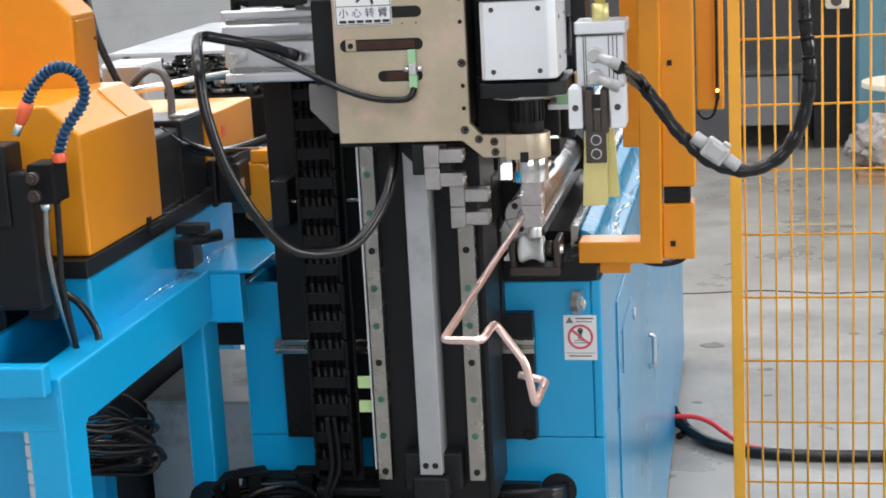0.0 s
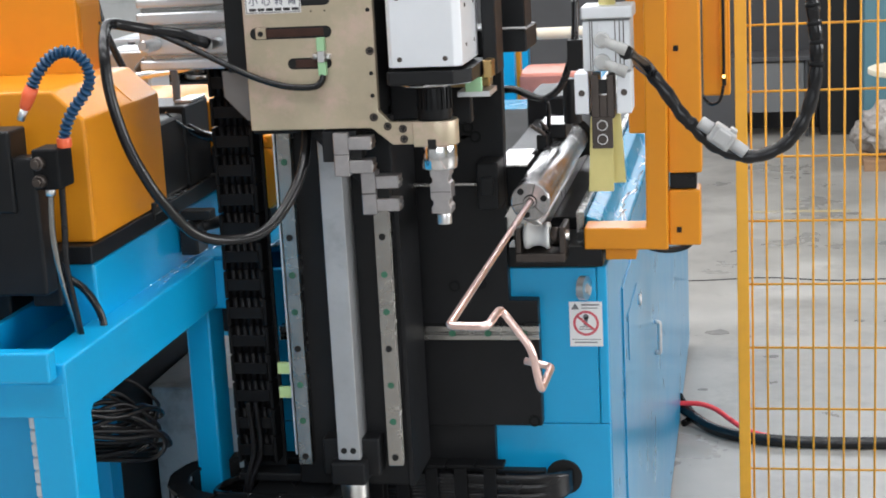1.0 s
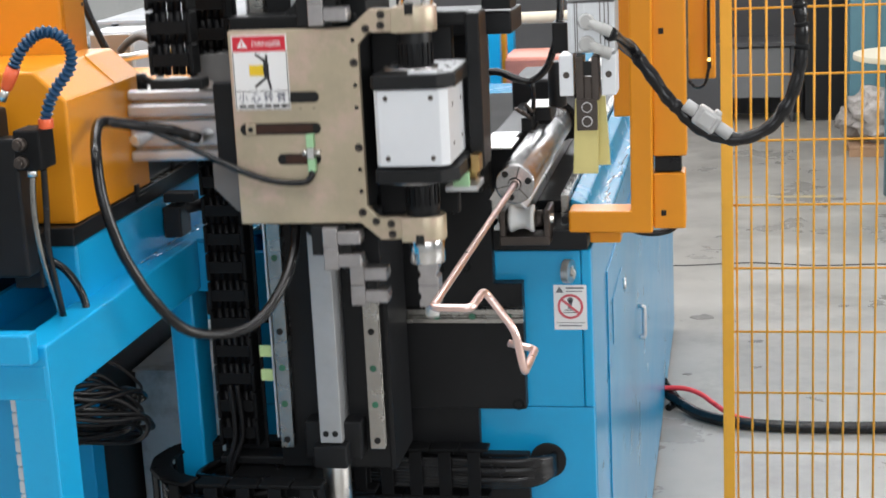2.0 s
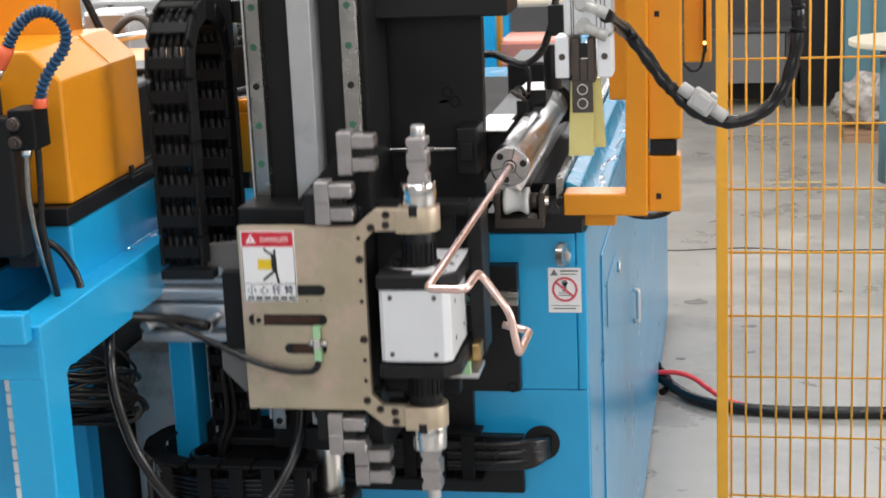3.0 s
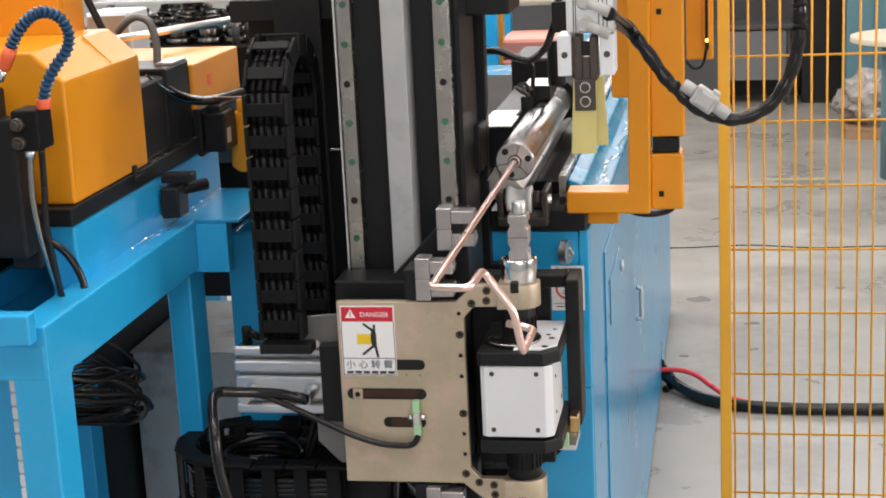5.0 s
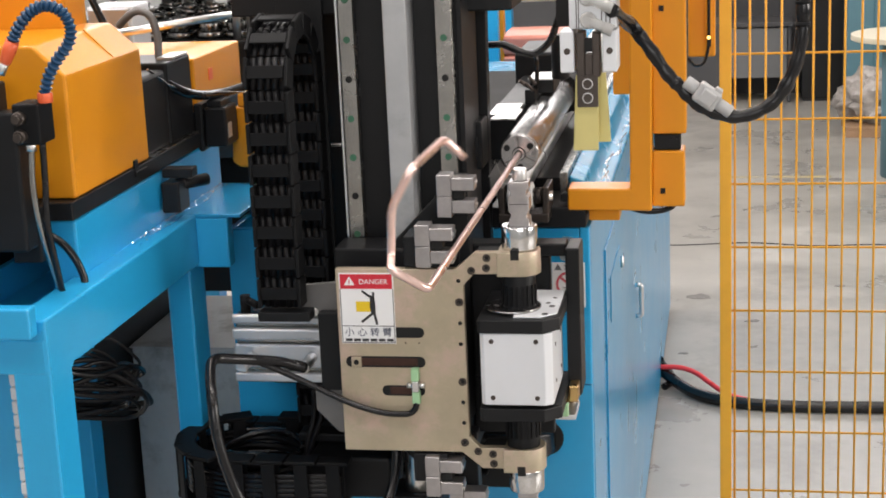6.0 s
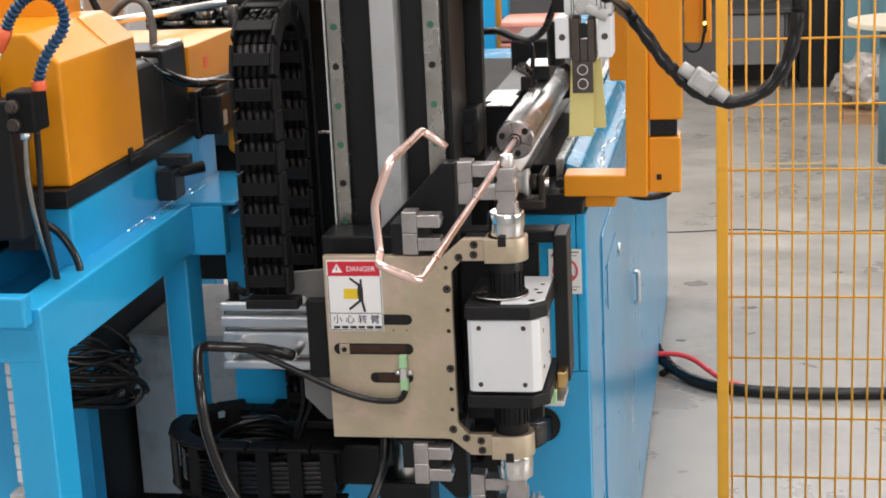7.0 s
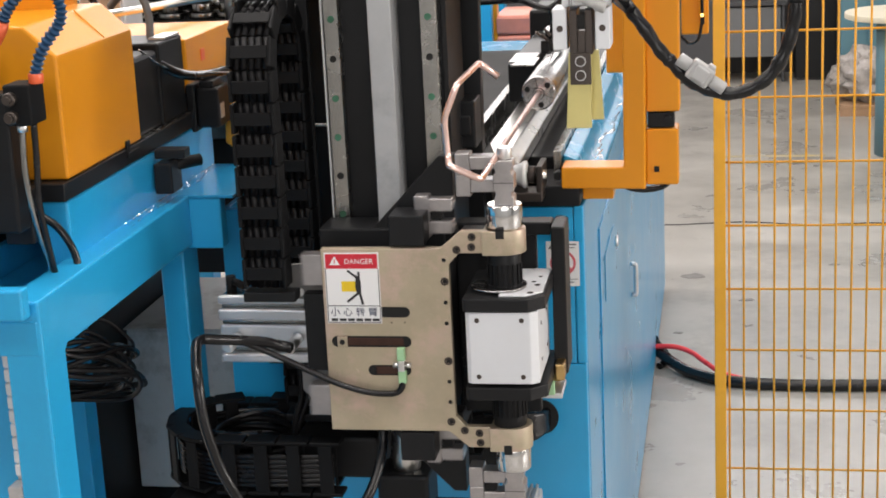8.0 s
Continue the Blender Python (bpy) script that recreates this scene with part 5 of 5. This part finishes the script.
part("latch", joined(box(-0.664, -0.660, -0.30, -0.286, 1.124, 1.150, 0.001), box(-0.664, -0.659, -0.30, -0.25, 1.124, 1.132, 0.001)), BACKBLACK, cover)
tall = thing("tall_orange_cover", "tall orange sheet-metal machine cover", "machine cover", (-1.0, 0.0, 1.139))
part("shell", prism([(-1.5, 1.139), (-0.753, 1.139), (-0.753, 1.461), (-0.795, 1.505), (-1.5, 1.505)], 'y', -0.30, -0.208, 0.004), ORANGE, tall)
part("side_panel", box(-0.7526, -0.7515, -0.292, -0.214, 1.15, 1.452, 0.0004, 1), ORANGE, tall)
for z in (1.18, 1.42):
    part("panel_screw", cyl((-0.7514, -0.222, z), (-0.7500, -0.222, z), 0.003, 14), DARKSTEEL, tall)
small = thing("small_orange_cover", "small orange cover box behind the black motor", "machine cover", (-0.72, 0.35, 1.118))
part("shell", prism([(-0.90, 1.170), (-0.666, 1.170), (-0.666, 1.262), (-0.90, 1.262)], 'y', 0.025, 0.290, 0.003), ORANGE, small)
part("latch_mark", box(-0.6665, -0.6645, 0.10, 0.12, 1.215, 1.235), HOSERED, small)
drive = thing("black_drive_unit", "black painted drive unit with hoses on the deck", "drive unit", (-0.72, 0.0, 1.118))
part("housing", joined(box(-0.82, -0.670, -0.10, 0.02, 1.139, 1.272, 0.004), box(-0.80, -0.672, -0.224, -0.102, 1.139, 1.262, 0.006), box(-0.80, -0.672, 0.0225, 0.29, 1.139, 1.169, 0.004)), BACKBLACK, drive)
part("flange", box(-0.671, -0.656, 0.018, 0.10, 1.104, 1.186, 0.003), BACKBLACK, drive)
mot = part("motor", joined(box(-0.656, -0.617, 0.026, 0.094, 1.110, 1.178, 0.004), cyl((-0.650, 0.024, 1.126), (-0.650, 0.030, 1.126), 0.004, 10), box(-0.650, -0.625, 0.03, 0.08, 1.178, 1.190, 0.002)), BACKBLACK, drive)
part("rating_label", box(-0.6168, -0.6160, 0.035, 0.055, 1.125, 1.150), ALU, mot)
part("braided_hose", pipe(smooth_path([(-0.775, -0.02, 1.325), (-0.754, -0.03, 1.342), (-0.735, -0.03, 1.350), (-0.715, -0.03, 1.340), (-0.706, -0.03, 1.308), (-0.707, -0.03, 1.268)], 10), 0.008, 12, radii=[0.0062 + 0.0007 * (i % 2) for i in range(51)]), DULLSTEEL, drive, "grey braided metal hose")
part("shiny_edge", box(-0.70, -0.672, -0.06, 0.015, 1.2725, 1.276), ALU, drive)
part("hose", pipe(smooth_path([(-0.69, -0.10, 1.25), (-0.655, -0.05, 1.215), (-0.64, 0.08, 1.195), (-0.60, 0.22, 1.20), (-0.55, 0.30, 1.23)]), 0.0085, 10), RUBBER, drive)
part("wire", pipe(smooth_path([(-0.68, -0.16, 1.27), (-0.665, -0.10, 1.235), (-0.655, 0.0, 1.21), (-0.60, 0.12, 1.19)]), 0.0018, 8), PLANT, drive)
disc = thing("orange_wheel_guard", "orange rounded wheel guard on a bracket", "wheel guard", (-0.64, 0.25, 1.05))
part("guard", prism([(-0.634, 1.070), (-0.620, 1.060), (-0.593, 1.060), (-0.579, 1.080), (-0.574, 1.122), (-0.580, 1.152), (-0.596, 1.168), (-0.629, 1.166)], 'y', 0.10, 0.16, 0.004), ORANGE, disc)
part("top_lug", joined(box(-0.617, -0.583, 0.10, 0.14, 1.167, 1.190, 0.003), cyl((-0.600, 0.097, 1.180), (-0.600, 0.101, 1.180), 0.005, 14)), ORANGE, disc)
part("bracket", joined(box(-0.618, -0.597, 0.1605, 0.185, 0.990, 1.17, 0.003), box(-0.618, -0.597, 0.12, 0.186, 0.9855, 0.992, 0.002)), DULLSTEEL, disc)

# ---------- left machine: valve block, coolant hose ----------
valve = thing("valve_block", "black valve block with two push fittings", "valve block", (-0.72, -0.60, 1.12))
part("mount", joined(box(-0.86, -0.700, -0.615, -0.578, 1.085, 1.275, 0.004), box(-1.1, -0.73, -0.62, -0.565, 1.20, 1.312, 0.004)), BACKBLACK, valve)
part("body", box(-0.692, -0.6545, -0.640, -0.592, 1.236, 1.290, 0.003), PLASTIC, valve)
for z in (1.272, 1.248):
    part("fitting", joined(cyl((-0.681, -0.650, z), (-0.681, -0.638, z), 0.009, 18, 0.002), cyl((-0.681, -0.656, z), (-0.681, -0.648, z), 0.0055, 12)), DARKSTEEL, valve)
part("tube_nut", cyl((-0.676, -0.625, 1.226), (-0.676, -0.625, 1.237), 0.007, 12), CHROME, valve)
part("air_tube", pipe(smooth_path([(-0.676, -0.625, 1.23), (-0.678, -0.628, 1.18), (-0.676, -0.625, 1.13), (-0.672, -0.615, 1.08), (-0.668, -0.60, 1.035), (-0.672, -0.58, 1.005), (-0.688, -0.56, 0.990)]), 0.0042, 10), PLANT, valve)
part("air_tube", pipe(smooth_path([(-0.662, -0.62, 1.236), (-0.664, -0.62, 1.18), (-0.666, -0.622, 1.13), (-0.664, -0.615, 1.08), (-0.662, -0.605, 1.03), (-0.664, -0.59, 1.005), (-0.676, -0.57, 0.990)]), 0.0045, 10), RUBBER, valve)
part("drain_hose", pipe(smooth_path([(-0.70, -0.56, 1.10), (-0.675, -0.56, 1.085), (-0.657, -0.56, 1.06), (-0.648, -0.56, 1.03), (-0.650, -0.57, 0.996)]), 0.0055, 10), RUBBER, valve)
goose = thing("coolant_hose", "blue segmented coolant hose with orange nozzle ends", "coolant hose", (-0.652, -0.62, 1.29))
part("base_nut", cyl((-0.652, -0.62, 1.289), (-0.652, -0.62, 1.302), 0.010, 18, 0.001), HOSERED, goose)
_gp = smooth_path([(-0.652, -0.62, 1.300), (-0.645, -0.62, 1.322), (-0.630, -0.62, 1.345), (-0.612, -0.62, 1.366), (-0.608, -0.62, 1.388), (-0.619, -0.62, 1.408), (-0.642, -0.62, 1.415), (-0.663, -0.62, 1.405), (-0.681, -0.62, 1.385), (-0.690, -0.62, 1.368)], 24)
_seg = _gp[::7]
for k in range(len(_seg) - 1):
    a, b = _seg[k], _seg[k + 1]
    d = (b - a)
    part("segment", pipe([a, a + d * 0.35, a + d * 0.7, a + d * 0.72, b + d * 0.18], 0.008, 12, radii=[0.0054, 0.0074, 0.0090, 0.0068, 0.0054]), HOSEBLUE, goose)
part("nozzle", pipe([(-0.689, -0.62, 1.370), (-0.695, -0.62, 1.358), (-0.702, -0.62, 1.343), (-0.703, -0.62, 1.341)], 0.009, 16, radii=[0.009, 0.0095, 0.0075, 0.006]), HOSERED, goose)
part("nozzle_tip", pipe([(-0.702, -0.62, 1.343), (-0.710, -0.62, 1.327)], 0.0055, 14), CHROME, goose)

# ---------- left machine: roller tray in the back ----------
tray = thing("fitting_tray", "tray of bright round fittings under a clear lid", "tray", (-0.9, 0.9, 1.118))
part("shelf", box(-1.4, -0.68, 0.62, 1.45, 1.139, 1.225, 0.004), BACKBLACK, tray)
_ft = mesh_of("fitting", joined(cyl((0, 0, 0), (0, 0, 0.014), 0.030, 24, 0.003), cyl((0, 0, 0.014), (0, 0, 0.034), 0.024, 24, 0.003), cyl((0, 0, 0.034), (0, 0, 0.045), 0.012, 16, 0.002)), PLANT)
for i in range(7):
    for j in range(6):
        o = new("fitting", _ft)
        o.parent, o.location = tray, (-1.12 + 0.068 * i + 0.9 + random.uniform(-0.006, 0.006), 0.68 + 0.075 * j - 0.9 + random.uniform(-0.006, 0.006), 0.107)
for i in range(16):
    o = new("fitting", _ft)
    o.parent, o.location = tray, (-0.15 + 0.022 * i + random.uniform(-0.012, 0.012), -0.20 + random.uniform(0.0, 0.30), 0.154)
    o.rotation_euler = (random.uniform(-0.5, 0.5), random.uniform(-0.5, 0.5), 0)
    o.scale = (0.6, 0.6, 0.6)
for x, y in ((-0.776, 0.64), (-0.752, 0.66), (-1.04, 0.64), (-1.08, 1.36)):
    part("lid_post", cyl((x, y, 1.225), (x, y, 1.318), 0.008, 12), CHROME, tray)
part("lid", prism([(-1.060, 0.585), (-0.745, 0.585), (-0.790, 1.40), (-1.105, 1.40)], 'z', 1.318, 1.325, 0.001), SILVERTOP, tray, "pale clear plastic lid")
part("push_rod", cyl((-0.86, 0.02, 1.30), (-0.66, 0.78, 1.285), 0.007, 14), CHROME, tray)
ctl = thing("grey_junction_box", "small pale grey junction box on the machine deck", "junction box", (-0.92, 0.45, 1.118))
part("box", box(-1.01, -0.918, 0.42, 0.52, 1.139, 1.319, 0.004), ANOD, ctl)
part("lid", box(-1.005, -0.923, 0.413, 0.4195, 1.22, 1.314, 0.002), ALU, ctl)
part("cable", pipe(smooth_path([(-0.98, 0.30, 1.48), (-0.966, 0.30, 1.40), (-0.955, 0.30, 1.361), (-0.940, 0.30, 1.324), (-0.924, 0.30, 1.282), (-0.92, 0.31, 1.22), (-0.92, 0.33, 1.142)]), 0.0075, 10), RUBBER, ctl)
pole = thing("far_column", "dark steel roof column far behind the machine", "column", (-1.9, 5.0, 0))
part("column", box(-2.02, -1.94, 5.0, 5.1, FLOOR, 6.2, 0.003), WALLLOW, pole)

# ---------- coil and blue stand behind the bed ----------
coilst = thing("copper_coil_crate", "stack of salmon copper coils on a blue stand", "coil stack", (-0.45, 3.0, 0))
part("stand_post", box(-0.592, -0.553, 2.9, 2.945, FLOOR, 1.25, 0.003), BLUE, coilst)
part("stand_post", box(-0.566, -0.540, 2.95, 3.0, FLOOR, 1.25, 0.003), ORANGE, coilst)
part("stand_deck", box(-0.62, -0.25, 2.9, 3.3, 0.78, 0.82, 0.004), BLUE, coilst)
for k in range(2):
    part("coil", box(-0.555, -0.33, 2.95, 3.25, 0.822 + 0.068 * k, 0.887 + 0.068 * k, 0.010), SALMON, coilst)
pipe_bar = thing("long_white_pipe", "long pale pipe lying on supports behind the bed", "pipe", (-0.2, 3.4, 1.02))
part("pipe", cyl((-0.9, 3.42, 1.045), (0.02, 3.40, 1.055), 0.022, 20), CREAM, pipe_bar)
part("support", box(-0.60, -0.57, 3.38, 3.44, FLOOR, 1.025), BLUE, pipe_bar)
part("support", box(-0.30, -0.27, 3.38, 3.44, FLOOR, 1.03), BLUE, pipe_bar)


# ---------- what moves ----------
def motions():
    hx = [(0, 0.020, 0.551), (0.5, -0.028, 0.551), (0.8, -0.096, 0.552), (1.0, -0.1205, 0.552), (1.2, -0.1225, 0.551), (1.5, -0.1225, 0.551), (1.6, -0.123, 0.530), (1.7, -0.123, 0.490), (1.9, -0.123, 0.420), (2.1, -0.1235, 0.354), (2.3, -0.124, 0.290), (2.5, -0.1245, 0.228), (2.65, -0.125, 0.182), (2.8, -0.125, 0.135), (3.0, -0.126, 0.072), (3.2, -0.127, 0.002), (3.4, -0.127, -0.048), (3.5, -0.127, -0.056), (3.7, -0.126, -0.057), (4.0, -0.105, -0.057), (4.5, -0.016, -0.057), (4.7, 0.004, -0.057), (4.9, 0.012, -0.05), (5.6, 0.013, -0.004), (5.8, 0.013, 0.0), (6.0, 0.0125, 0.0), (6.25, 0.004, 0.0), (6.5, 0.0, 0.0), (7.0, 0.0, 0.0), (8.0, 0.0, 0.0)]
    walk(head, [(t, pose(-0.2 + dx, -0.34, MID + dz)) for t, dx, dz in hx])
    walk(column, [(t, pose(-0.28 + dx, -0.2, 0.66)) for t, dx, dz in hx])
    walk(chain, [(t, pose(CHX + dx, -0.17, CHZ)) for t, dx, dz in hx])
    for k, o in enumerate(links):
        walk(o, [(t, link_pose((k + 0.5) * PITCH, dz)) for t, dx, dz in hx])
    walk(low, [(t, pose(-0.522 + 0.33 * dx, -0.2, 0.6)) for t, dx, dz in hx])
    cy = [(0, -0.211), (3.5, -0.211), (4.7, -0.195), (5.6, -0.160), (6.0, -0.150), (7.0, -0.150), (7.1, -0.13), (7.2, -0.065), (7.3, 0.06), (7.4, 0.12), (7.5, 0.155), (7.8, 0.215), (8.0, 0.222)]
    walk(chuck, [(t, pose(AXX, y, AXZ)) for t, y in cy])
    ty = [(0, -0.914, 0), (3.5, -0.914, 0), (4.7, -0.914, 0), (5.5, -0.925, 0), (5.65, -0.935, 20), (5.8, -0.94, 68), (5.9, -0.94, 112), (6.0, -0.94, 141), (6.1, -0.94, 147.5), (6.5, -0.948, 147.5), (7.0, -0.962, 147.5), (7.1, -0.93, 147.5), (7.2, -0.825, 147.5), (7.3, -0.67, 147.5), (7.4, -0.60, 147.5), (7.5, -0.56, 147.5), (7.8, -0.498, 147.5), (8.0, -0.49, 147.5)]
    walk(cf, [(t, pose(0, 0, 0, 0, -a, 0)) for t, y, a in ty])
    walk(tube, [(t, pose(AXX, y, AXZ, 0, -a, 0)) for t, y, a in ty])
    for a, b in jaws:
        o = b.location.copy()
        walk(b, [(t, pose(o.x + dx, o.y, o.z)) for t, dx in ((0, 0), (6.55, 0), (6.7, 0.02), (6.85, 0.048), (7.0, 0.050), (8.0, 0.050))])
        o2 = a.location.copy()
        walk(a, [(t, pose(o2.x + k * 0.012, o2.y + k * 0.055, o2.z)) for t, k in ((0, 0), (7.85, 0), (7.92, 0.35), (8.0, 1.0))])
    for c in counter:
        o3 = c.location.copy()
        walk(c, [(t, pose(o3.x - k, o3.y, o3.z)) for t, k in ((0, 0), (7.85, 0), (7.92, 0.015), (8.0, 0.042))])


motions()
